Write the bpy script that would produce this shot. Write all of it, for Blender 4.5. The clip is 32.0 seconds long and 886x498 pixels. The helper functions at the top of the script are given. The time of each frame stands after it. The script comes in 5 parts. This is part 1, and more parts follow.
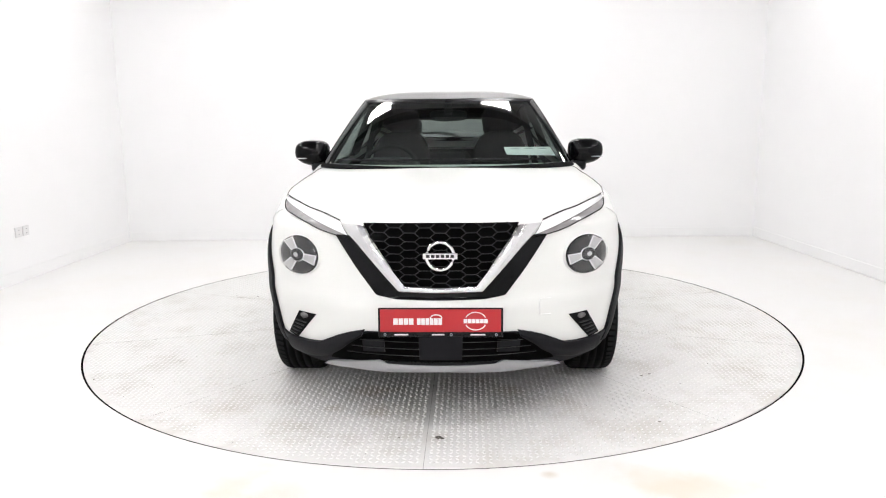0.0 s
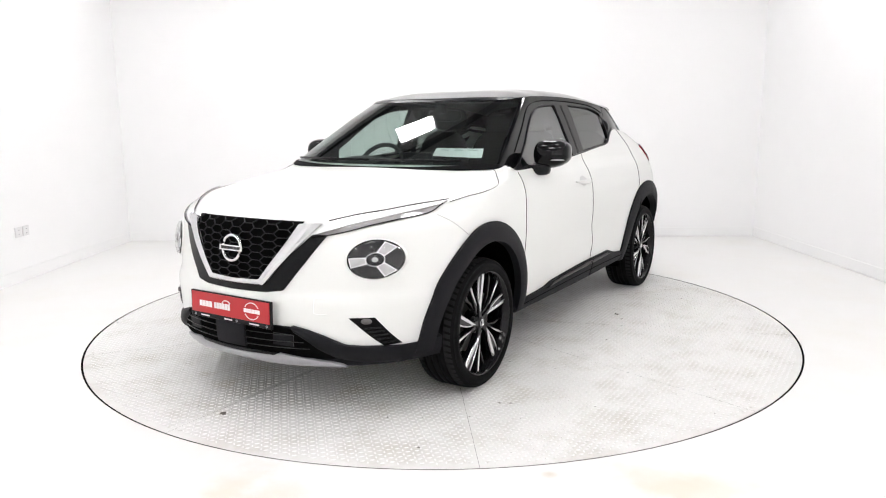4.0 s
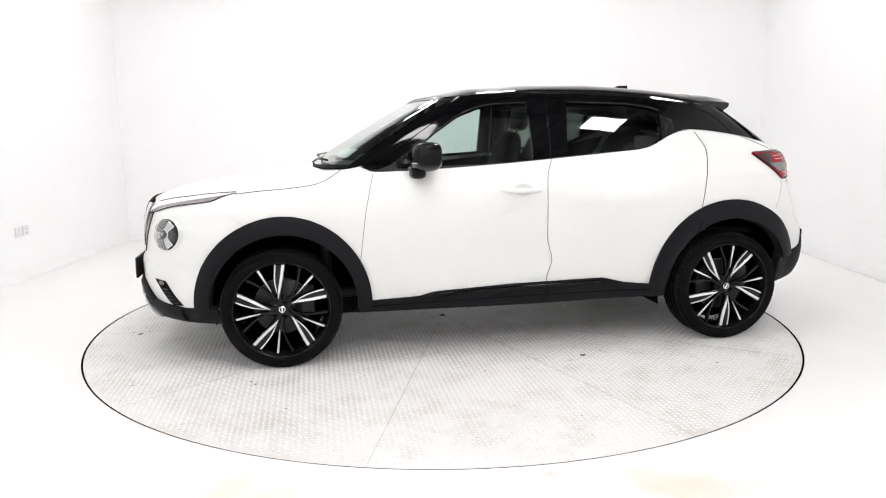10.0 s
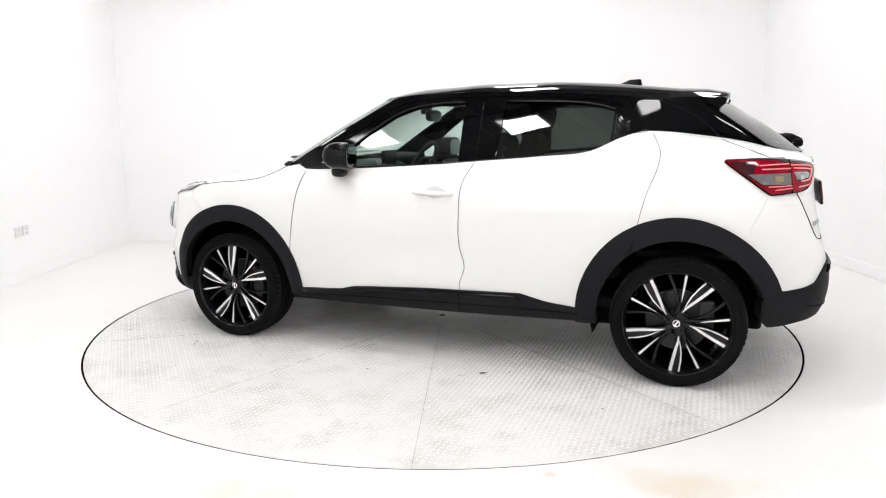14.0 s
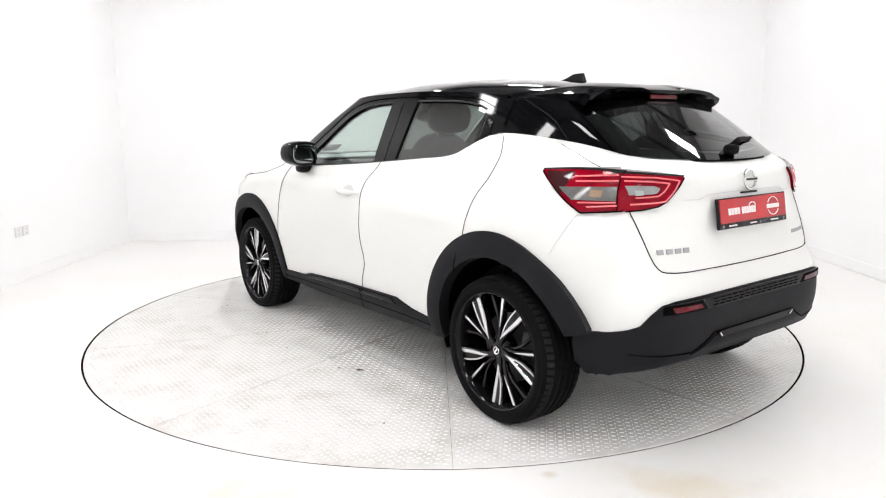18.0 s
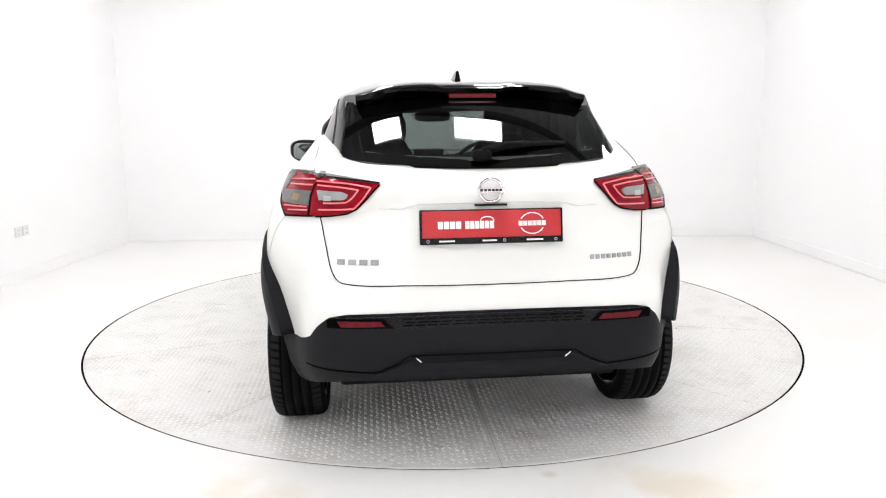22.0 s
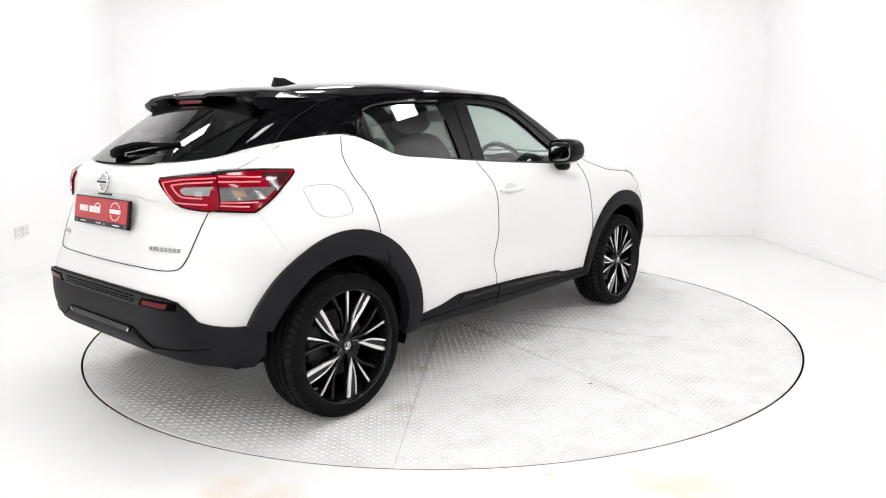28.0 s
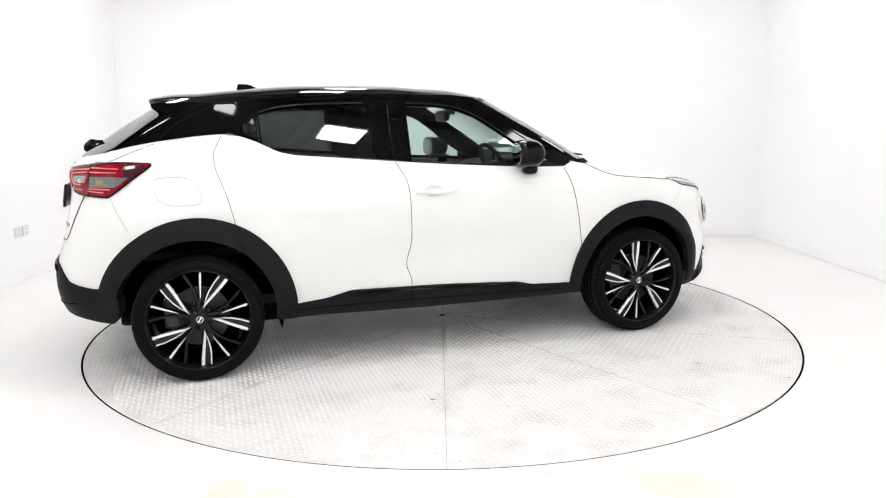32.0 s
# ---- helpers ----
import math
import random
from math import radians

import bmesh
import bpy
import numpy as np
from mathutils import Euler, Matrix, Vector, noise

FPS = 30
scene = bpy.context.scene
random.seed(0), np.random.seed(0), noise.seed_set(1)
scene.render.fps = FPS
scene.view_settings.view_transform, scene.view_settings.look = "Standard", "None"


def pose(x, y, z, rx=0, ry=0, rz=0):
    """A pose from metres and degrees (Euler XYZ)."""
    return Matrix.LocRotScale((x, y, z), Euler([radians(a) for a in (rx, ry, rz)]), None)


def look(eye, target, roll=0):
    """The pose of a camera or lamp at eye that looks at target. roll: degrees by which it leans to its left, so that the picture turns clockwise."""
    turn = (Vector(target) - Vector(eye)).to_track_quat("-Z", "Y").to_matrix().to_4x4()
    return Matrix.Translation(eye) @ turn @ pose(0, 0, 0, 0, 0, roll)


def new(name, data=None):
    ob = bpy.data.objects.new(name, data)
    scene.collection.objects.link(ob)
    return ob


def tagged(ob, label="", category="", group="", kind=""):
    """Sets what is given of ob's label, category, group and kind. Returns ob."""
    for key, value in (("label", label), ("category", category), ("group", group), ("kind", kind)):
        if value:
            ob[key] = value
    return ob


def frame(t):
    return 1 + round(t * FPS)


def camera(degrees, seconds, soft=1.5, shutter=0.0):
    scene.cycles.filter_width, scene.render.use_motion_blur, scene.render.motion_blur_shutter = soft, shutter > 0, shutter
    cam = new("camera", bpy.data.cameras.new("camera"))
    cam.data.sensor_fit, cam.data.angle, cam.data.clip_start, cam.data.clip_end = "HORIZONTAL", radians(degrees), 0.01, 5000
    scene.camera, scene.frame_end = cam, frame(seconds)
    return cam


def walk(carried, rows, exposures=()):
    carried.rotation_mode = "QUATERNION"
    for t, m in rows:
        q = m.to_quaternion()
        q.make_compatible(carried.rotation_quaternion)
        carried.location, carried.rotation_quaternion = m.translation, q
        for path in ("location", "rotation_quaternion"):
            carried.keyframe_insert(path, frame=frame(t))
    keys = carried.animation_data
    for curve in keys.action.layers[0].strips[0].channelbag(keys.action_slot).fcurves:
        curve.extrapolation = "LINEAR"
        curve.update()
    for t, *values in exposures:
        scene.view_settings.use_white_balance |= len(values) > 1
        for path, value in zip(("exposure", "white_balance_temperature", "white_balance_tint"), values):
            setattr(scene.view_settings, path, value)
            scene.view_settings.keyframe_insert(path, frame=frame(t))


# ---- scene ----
# ---- camera, light and exposure ----
cam = camera(63.976, 32.0, soft=1.1)
EYE = Vector((0, -4.8028, 1.3059))
AIM = EYE + Vector((math.sin(radians(.0864)), math.cos(radians(.0864)), -math.tan(radians(9.8968))))
STILL = look(EYE, AIM, -.5)
walk(cam, [(0, STILL), (32, STILL)], [(0, 0.0), (13, 0.0), (19, .06), (32, .05)])

world = bpy.data.worlds.new("world")
scene.world = world
world.use_nodes = True
world.node_tree.nodes["Background"].inputs[0].default_value = (.8, .85, .9, 1)
world.node_tree.nodes["Background"].inputs[1].default_value = .05
LAMP_STRENGTH = 36.4

# ---- materials ----
def material(name, colour, rough=.5, metal=0., coat=0., grain=0., scale=30., bump=0., bump_scale=200., emit=0., spec=.5, wear=.0, wear_scale=2., wear_colour=None, alpha=1.):
    m = bpy.data.materials.new(name)
    m.use_nodes = True
    nt = m.node_tree
    b = nt.nodes["Principled BSDF"]
    b.inputs["Base Color"].default_value = (*colour, 1)
    b.inputs["Roughness"].default_value = rough
    b.inputs["Metallic"].default_value = metal
    b.inputs["Coat Weight"].default_value = coat
    b.inputs["Coat Roughness"].default_value = .03
    b.inputs["Specular IOR Level"].default_value = spec
    b.inputs["Alpha"].default_value = alpha
    if emit:
        b.inputs["Emission Color"].default_value = (*colour, 1)
        b.inputs["Emission Strength"].default_value = emit
    where = nt.nodes.new("ShaderNodeTexCoord")
    last = None
    if grain:
        n = nt.nodes.new("ShaderNodeTexNoise")
        n.inputs["Scale"].default_value, n.inputs["Detail"].default_value = scale, 6
        nt.links.new(where.outputs["Object"], n.inputs["Vector"])
        mix = nt.nodes.new("ShaderNodeMix")
        mix.data_type = "RGBA"
        mix.inputs["A"].default_value = (*[c * (1 - grain) for c in colour], 1)
        mix.inputs["B"].default_value = (*[min(1, c * (1 + grain)) for c in colour], 1)
        nt.links.new(n.outputs["Fac"], mix.inputs["Factor"])
        last = mix.outputs["Result"]
        r = nt.nodes.new("ShaderNodeMapRange")
        r.inputs["To Min"].default_value, r.inputs["To Max"].default_value = rough * .8, min(1, rough * 1.2)
        nt.links.new(n.outputs["Fac"], r.inputs["Value"])
        nt.links.new(r.outputs["Result"], b.inputs["Roughness"])
    if wear:
        n = nt.nodes.new("ShaderNodeTexNoise")
        n.inputs["Scale"].default_value, n.inputs["Detail"].default_value, n.inputs["Roughness"].default_value = wear_scale, 8, .65
        nt.links.new(where.outputs["Object"], n.inputs["Vector"])
        ramp = nt.nodes.new("ShaderNodeMapRange")
        ramp.inputs["From Min"].default_value, ramp.inputs["From Max"].default_value = .48, .72
        ramp.inputs["To Max"].default_value = wear
        nt.links.new(n.outputs["Fac"], ramp.inputs["Value"])
        mix = nt.nodes.new("ShaderNodeMix")
        mix.data_type = "RGBA"
        mix.inputs["B"].default_value = (*(wear_colour or [c * .5 for c in colour]), 1)
        if last:
            nt.links.new(last, mix.inputs["A"])
        else:
            mix.inputs["A"].default_value = (*colour, 1)
        nt.links.new(ramp.outputs["Result"], mix.inputs["Factor"])
        last = mix.outputs["Result"]
    if last:
        nt.links.new(last, b.inputs["Base Color"])
    if bump:
        n = nt.nodes.new("ShaderNodeTexNoise")
        n.inputs["Scale"].default_value, n.inputs["Detail"].default_value = bump_scale, 4
        nt.links.new(where.outputs["Object"], n.inputs["Vector"])
        k = nt.nodes.new("ShaderNodeBump")
        k.inputs["Strength"].default_value, k.inputs["Distance"].default_value = bump, .002
        nt.links.new(n.outputs["Fac"], k.inputs["Height"])
        nt.links.new(k.outputs["Normal"], b.inputs["Normal"])
    return m


def pane(name, tint, rough=0.0, edge=.8, face=.06):
    """Clear or tinted glass: lets the light through by its tint, and mirrors by its angle."""
    m = bpy.data.materials.new(name)
    m.use_nodes = True
    nt = m.node_tree
    nt.nodes.remove(nt.nodes["Principled BSDF"])
    clear, gloss, mix, facing, power, scale = (nt.nodes.new("ShaderNode" + k) for k in ("BsdfTransparent", "BsdfGlossy", "MixShader", "LayerWeight", "Math", "Math"))
    clear.inputs["Color"].default_value = (*tint, 1)
    gloss.inputs["Roughness"].default_value = rough
    facing.inputs["Blend"].default_value = .5
    power.operation, scale.operation = "POWER", "MULTIPLY_ADD"
    power.inputs[1].default_value, scale.inputs[1].default_value, scale.inputs[2].default_value = 3.2, edge, face
    nt.links.new(facing.outputs["Facing"], power.inputs[0])
    nt.links.new(power.outputs[0], scale.inputs[0])
    nt.links.new(scale.outputs[0], mix.inputs[0])
    nt.links.new(clear.outputs[0], mix.inputs[1])
    nt.links.new(gloss.outputs[0], mix.inputs[2])
    nt.links.new(mix.outputs[0], nt.nodes["Material Output"].inputs["Surface"])
    return m


WALL = material("white_wall_paint", (.905, .905, .907), .55, grain=.012, scale=3, bump=.03, bump_scale=120)
SKIRT = material("white_gloss_skirting", (.90, .90, .90), .45, grain=.02, scale=5)
FLOOR = material("white_painted_floor", (.785, .781, .770), .38, grain=.015, scale=4, bump=.04, bump_scale=60, wear=.4, wear_scale=1.1, wear_colour=(.74, .71, .645))
PLATE = material("white_painted_tread_plate", (.70, .695, .68), .42, grain=.06, scale=9, bump=.05, bump_scale=90, wear=.6, wear_scale=3.4, wear_colour=(.42, .385, .33))
# bars paler than the dirtier plate: caught light is put into their colour
TREAD = material("brightened_raised_tread", (.83, .826, .815), .32, grain=.05, scale=20)
SHUT = material("shut_line_shadow", (.03, .03, .03), .8, spec=.1)
GAP = material("dark_gap", (.0025, .0025, .0025), .9, spec=.02)
DIRT = material("dried_dirt", (.10, .09, .075), .9, grain=.3, scale=60)
CEILING = material("grey_roof_sheet", (.23, .235, .24), .7, grain=.2, scale=6)
STEEL = material("dark_steel_beam", (.03, .03, .033), .55, grain=.1)
PANEL_FRAME = material("white_lamp_frame", (.7, .7, .7), .4)
PANEL_LIGHT = material("lamp_panel_glow", (1, .977, .982), .5, emit=LAMP_STRENGTH)
PLASTIC_WHITE = material("white_switch_plastic", (.76, .76, .76), .3)
PAINT = material("pearl_white_car_paint", (.768, .774, .752), .30, coat=.4, grain=.008, scale=400)
BLACK = material("gloss_black_paint", (.0025, .0025, .003), .05, spec=.20, grain=.1, scale=300)
SATIN = material("satin_black_plastic", (.006, .006, .007), .28, spec=.2, grain=.1, scale=200)
CLAD = material("grained_dark_grey_plastic", (.0082, .0082, .010), .55, spec=.13, grain=.12, scale=250, bump=.12, bump_scale=900)
RUBBER = material("black_tyre_rubber", (.0042, .0042, .0046), .7, spec=.08, grain=.2, scale=60, bump=.08, bump_scale=500)
# tread blocks paler than the tyre, for dust and painted-in highlights
TREAD_RUBBER = material("dusty_lit_tread_rubber", (.016, .016, .0165), .8, spec=.1, grain=.3, scale=40, bump=.1, bump_scale=400)
RIM = material("gloss_black_wheel_paint", (.005, .005, .006), .12, spec=.25, grain=.1, scale=200)
MACHINED = material("machined_bright_aluminium", (.80, .80, .81), .24, metal=.75, grain=.04, scale=300)
DARK_METAL = material("dull_cast_iron", (.05, .05, .05), .5, metal=.7, grain=.2, scale=80)
DISC = material("ground_steel_disc", (.022, .022, .022), .4, metal=.4, grain=.1, scale=150)
MIRROR = material("silvered_glass", (.22, .24, .24), .03, metal=1, grain=.02, scale=40)
CHROME = material("bright_chrome", (.78, .78, .79), .10, metal=1, grain=.02, scale=40)
SATIN_CHROME = material("satin_chrome", (.68, .68, .69), .20, metal=1, grain=.03, scale=60)
SILVER = material("silver_painted_plastic", (.36, .36, .37), .35, metal=.4, grain=.05, scale=100)
MESH = material("matt_black_grille", (.013, .013, .015), .5, spec=.25, grain=.1, scale=100)
RED_PLATE = material("red_show_plate", (.45, .011, .017), .4, coat=.1, grain=.03, scale=30)
WHITE_INK = material("white_print", (.80, .78, .78), .5)
RED_LENS = material("red_lamp_lens", (.24, .002, .011), .10, spec=.2, grain=.45, scale=18)
LIGHT_BAR = material("bright_red_light_guide", (.90, .16, .19), .2, coat=.5, grain=.05, scale=60)
PILLAR = material("black_pillar_film", (.003, .003, .0035), .16, spec=.12, grain=.1, scale=300)
SMOKE = material("smoked_grey_lens", (.28, .27, .275), .12, spec=.5, grain=.25, scale=30)
DARK_RED = material("deep_red_reflector", (.10, .004, .008), .15, spec=.3, grain=.2, scale=40)
# greyer copy of the car paint, for painted shade and faint joints
PAINT_SHADE = material("shaded_white_paint", (.62, .62, .615), .3, coat=.5, grain=.02, scale=30)
AMBER = material("dull_amber_bulb", (.26, .17, .11), .2, spec=.4)
INSERT = material("smoked_insert", (.13, .125, .125), .15, spec=.5, grain=.3, scale=50)
DARK_LENS = material("smoked_lamp_lens", (.045, .012, .014), .10, spec=.35)
CLEAR_LENS = material("grey_lamp_insert", (.52, .52, .53), .2, spec=.4, grain=.2, scale=60)
WHITE_LENS = material("frosted_light_guide", (.84, .84, .86), .2, coat=.5)
GREY_LENS = material("grey_lamp_bowl", (.018, .018, .020), .08, spec=.35, grain=.15, scale=50)
SEAT = material("dark_woven_seat_cloth", (.014, .014, .016), .85, spec=.2, grain=.3, scale=300, bump=.2, bump_scale=600)
CABIN = material("dark_cabin_plastic", (.012, .012, .013), .6, spec=.2, grain=.2, scale=200)
LINING = material("grey_roof_lining", (.10, .10, .10), .9, grain=.08, scale=100)
PAPER = material("white_paper", (.72, .73, .74), .8, grain=.03, scale=20)
GREY_INK = material("grey_print", (.35, .38, .40), .8)
CLEAR = pane("clear_green_glass", (.70, .80, .76), edge=.9, face=.09)
CLEAR_COVER = pane("clear_lamp_cover", (.95, .95, .95), face=.035)
TINTED = pane("dark_tinted_glass", (.20, .225, .21))
REAR_TINT = pane("dark_rear_glass", (.22, .24, .235))


def stain(m, spots):
    """Old spills on a floor: soft uneven patches at given places (x, y, radius, strength, colour)."""
    nt = m.node_tree
    b = nt.nodes["Principled BSDF"]
    where = nt.nodes.new("ShaderNodeTexCoord")
    n = nt.nodes.new("ShaderNodeTexNoise")
    n.inputs["Scale"].default_value, n.inputs["Detail"].default_value = 4.0, 7
    nt.links.new(where.outputs["Object"], n.inputs["Vector"])
    last = b.inputs["Base Color"].links[0].from_socket
    for x, y, r, strength, colour in spots:
        far = nt.nodes.new("ShaderNodeVectorMath")
        far.operation = "DISTANCE"
        far.inputs[1].default_value = (x, y, 0)
        nt.links.new(where.outputs["Object"], far.inputs[0])
        add = nt.nodes.new("ShaderNodeMath")
        add.operation = "MULTIPLY_ADD"
        add.inputs[1].default_value = r * 2.4
        nt.links.new(n.outputs["Fac"], add.inputs[0])
        nt.links.new(far.outputs["Value"], add.inputs[2])
        ramp = nt.nodes.new("ShaderNodeMapRange")
        ramp.interpolation_type = "SMOOTHSTEP"
        ramp.inputs["From Min"].default_value, ramp.inputs["From Max"].default_value = r * 1.35, r * 2.2
        ramp.inputs["To Min"].default_value, ramp.inputs["To Max"].default_value = strength, 0
        nt.links.new(add.outputs[0], ramp.inputs["Value"])
        mix = nt.nodes.new("ShaderNodeMix")
        mix.data_type = "RGBA"
        mix.inputs["B"].default_value = (*colour, 1)
        nt.links.new(ramp.outputs["Result"], mix.inputs["Factor"])
        nt.links.new(last, mix.inputs["A"])
        last = mix.outputs["Result"]
    nt.links.new(last, b.inputs["Base Color"])


BEIGE, TAN = (.66, .58, .45), (.50, .40, .27)
RUST = (.40, .33, .24)
stain(PLATE, [(-0.26, -1.69, 0.1, 0.45, RUST), (-0.2, -1.43, 0.12, 0.4, RUST), (-0.3, -1.43, 0.12, 0.45, RUST), (-0.46, -1.65, 0.09, 0.4, RUST), (0.38, -1.41, 0.1, 0.3, RUST), (0.45, 0.53, 0.14, 0.35, RUST), (0.18, -0.28, 0.16, 0.35, RUST), (-0.61, 0.91, 0.1, 0.45, RUST), (-0.93, 1.36, 0.07, 0.4, RUST), (-2.17, 0.51, 0.08, 0.3, RUST), (0.71, 0.25, 0.1, 0.3, RUST)])
stain(FLOOR, [(-.78, -2.36, .18, .42, BEIGE), (-.66, -2.50, .24, .42, BEIGE), (.80, -2.34, .18, .42, BEIGE), (.92, -2.5, .26, .40, BEIGE), (.40, -2.30, .05, .45, TAN), (-1.3, -2.7, .4, .2, BEIGE)])


# ---- shape of the car: metres, x to its left, front towards -y ----
def curve(*pts):
    """A smooth function through a few (place, value) points."""
    xs, ys = [p[0] for p in pts], [p[1] for p in pts]
    slopes = []
    for i in range(len(xs)):
        a, b = max(i - 1, 0), min(i + 1, len(xs) - 1)
        s = (ys[b] - ys[a]) / (xs[b] - xs[a])
        if 0 < i < len(xs) - 1 and (ys[i] - ys[i - 1]) * (ys[i + 1] - ys[i]) <= 0:
            s = 0
        slopes.append(s)

    def f(x):
        if x <= xs[0]:
            return ys[0]
        if x >= xs[-1]:
            return ys[-1]
        i = max(k for k in range(len(xs) - 1) if xs[k] <= x)
        h = xs[i + 1] - xs[i]
        t = (x - xs[i]) / h
        return ((2 * t**3 - 3 * t**2 + 1) * ys[i] + (t**3 - 2 * t**2 + t) * h * slopes[i]
                + (3 * t**2 - 2 * t**3) * ys[i + 1] + (t**3 - t**2) * h * slopes[i + 1])
    return f


AXLE_F, AXLE_R, HUB_Z = -1.045, 1.591, 0.335
half_width = curve((.25, .80), (.36, .835), (.50, .855), (.65, .862), (.80, .857), (.93, .843), (1.0, .815), (1.04, .785), (1.07, .762), (1.10, .745), (1.18, .70), (1.27, .655))
nose_y = curve((.25, -1.86), (.33, -1.89), (.45, -1.895), (.52, -1.897), (.555, -1.891), (.59, -1.873), (.70, -1.863), (.80, -1.848), (.86, -1.832), (.895, -1.792), (.93, -1.712),
               (.96, -1.59), (1.0, -1.34), (1.04, -1.05), (1.07, -.86), (1.10, -.72), (1.2, -.3))
tail_y = curve((.25, 2.18), (.33, 2.24), (.45, 2.275), (.60, 2.28), (.73, 2.255), (.88, 2.235), (1.0, 2.222), (1.09, 2.212), (1.14, 2.165), (1.2, 2.06), (1.27, 1.92))
tail_power = curve((.3, 6), (.62, 6), (.75, 4), (.96, 2.6), (1.09, 2.85), (1.27, 2.8))
tail_depth = curve((.3, .5), (.7, .5), (1.0, .6), (1.27, .6))
nose_depth = curve((.3, .63), (.86, .64), (.91, .66), (.96, .55), (1.0, .55), (1.03, .46), (1.075, .25), (1.27, .25))
body_top = curve((-2, 1.08), (-.75, 1.085), (-.60, 1.09), (-.53, 1.055), (.11, 1.08), (.89, 1.14), (1.11, 1.165), (1.25, 1.23), (1.37, 1.262), (1.7, 1.225), (2.1, 1.16), (2.3, 1.14))

body_low = curve((-2, .29), (1.2, .29), (1.9, .36), (2.3, .40))


def bell(v, mid, spread):
    return math.exp(-((v - mid) / spread) ** 2)


tuck = curve((1.70, 0), (1.85, .03), (2.0, .12), (2.08, .155), (2.28, .18))
low_part = curve((.30, 1), (.66, 1), (.92, 0))


def width(y, z):
    w = half_width(z)
    w += .022 * bell(y, AXLE_F, .40) * bell(z, .70, .25) + .026 * bell(y, AXLE_R, .45) * bell(z, .75, .25)
    w += .026 * bell(y, 1.65, .45) * bell(z, 1.10, .14)
    w += .042 * bell(y, AXLE_R, .36) * bell(z, .46, .2)
    w -= .016 * bell(z, .60, .10) * bell(y, .28, .62)
    w += .008 * bell(z, .875, .05) * bell(y, 1.05, .42)
    return w * (1 - tuck(y) * low_part(z))


def ends(y, front, depth_f, power_f, back, depth_b, power_b):
    """How much of the full width is left at y by a plan whose ends are rounded."""
    if y < front + depth_f:
        u = min((front + depth_f - y) / depth_f, 1)
        return (1 - u**power_f) ** (1 / power_f)
    if y > back - depth_b:
        u = min((y - back + depth_b) / depth_b, 1)
        return (1 - u**power_b) ** (1 / power_b)
    return 1


def side(y, z):
    return (width(y, z) * ends(y, nose_y(z), nose_depth(z), 2, tail_y(z), tail_depth(z), tail_power(z)), y, z)


def front(x, z):
    y = nose_y(z)
    for _ in range(5):
        u = min(abs(x) / width(y, z), .999)
        y = nose_y(z) + nose_depth(z) * (1 - math.sqrt(1 - u * u))
    return (x, y, z)


def rear(x, z):
    y, p, d = tail_y(z), tail_power(z), tail_depth(z)
    for _ in range(5):
        u = min(abs(x) / width(y, z), .999)
        y = tail_y(z) - d * (1 - (1 - u**p) ** (1 / p))
    return (x, y, z)


# the glasshouse
cabin_width = curve((1.0, .762), (1.05, .745), (1.12, .719), (1.19, .691), (1.26, .661), (1.33, .630), (1.40, .597), (1.47, .562), (1.55, .52))
SCREEN_DEPTH, SCREEN_POWER, TAIL_BOW, TAIL_POWER = .25, 3.2, .115, 2.6


def screen_y(z):
    return -.842 + (z - 1.07) * 1.67 - .018 * max(0, 1 - ((z - 1.27) / .2) ** 2)


def glass_y(z):
    return 2.184 - (z - 1.14) * 1.52 + .013 * max(0, 1 - ((z - 1.285) / .145) ** 2)


taper = curve((.4, 1), (1.0, .989), (1.4, .968), (1.6, .918), (1.8, .845), (2.04, .757), (2.2, .72))


def cabin_w(y, z):
    return cabin_width(z) * taper(y)


def cabin(y, z):
    w = cabin_w(y, z) * ends(y, screen_y(z), SCREEN_DEPTH, SCREEN_POWER, 9, 1, 2)
    edge = .5 * (max(glass_y(z) - y, 1e-6) / TAIL_BOW) ** (1 / TAIL_POWER)
    # a tight corner where the side meets the bowed tailgate
    return ((max(w, 1e-4) ** -16 + edge ** -16) ** (-1 / 16), y, z)


def screen(x, z):
    y = screen_y(z)
    for _ in range(5):
        u = min(abs(x) / cabin_w(y, z), .9995)
        y = screen_y(z) + SCREEN_DEPTH * (1 - (1 - u**SCREEN_POWER) ** (1 / SCREEN_POWER))
    return (x, y, z)


def glass(x, z):
    return (x, glass_y(z) - TAIL_BOW * (abs(x) / .5) ** TAIL_POWER, z)


def nose_wrap(turn, z):
    """Round the nose: 0 degrees at its middle, 90 at the side."""
    a, y = radians(turn), nose_y(z) + nose_depth(z) * (1 - math.cos(radians(turn)))
    return (width(y, z) * math.sin(a), y, z)


def tail_wrap(turn, z):
    a, p, d = radians(min(abs(turn), 89.9)), tail_power(z), tail_depth(z)
    y = tail_y(z) - d * (1 - math.cos(a) ** (2 / p))
    return (math.copysign(width(y, z) * math.sin(a) ** (2 / p), turn), y, z)


# ---- building kit ----
def mesh_of(name, verts, faces, mat, smooth=True):
    me = bpy.data.meshes.new(name)
    me.from_pydata([tuple(v) for v in verts], [], faces)
    me.validate()
    me.materials.append(mat)
    if smooth:
        me.polygons.foreach_set("use_smooth", [True] * len(me.polygons))
    me.update()
    return me


def thing(name, at, label, category, group="", kind=""):
    ob = new(name)
    ob.location = at
    return tagged(ob, label, category, group, kind)


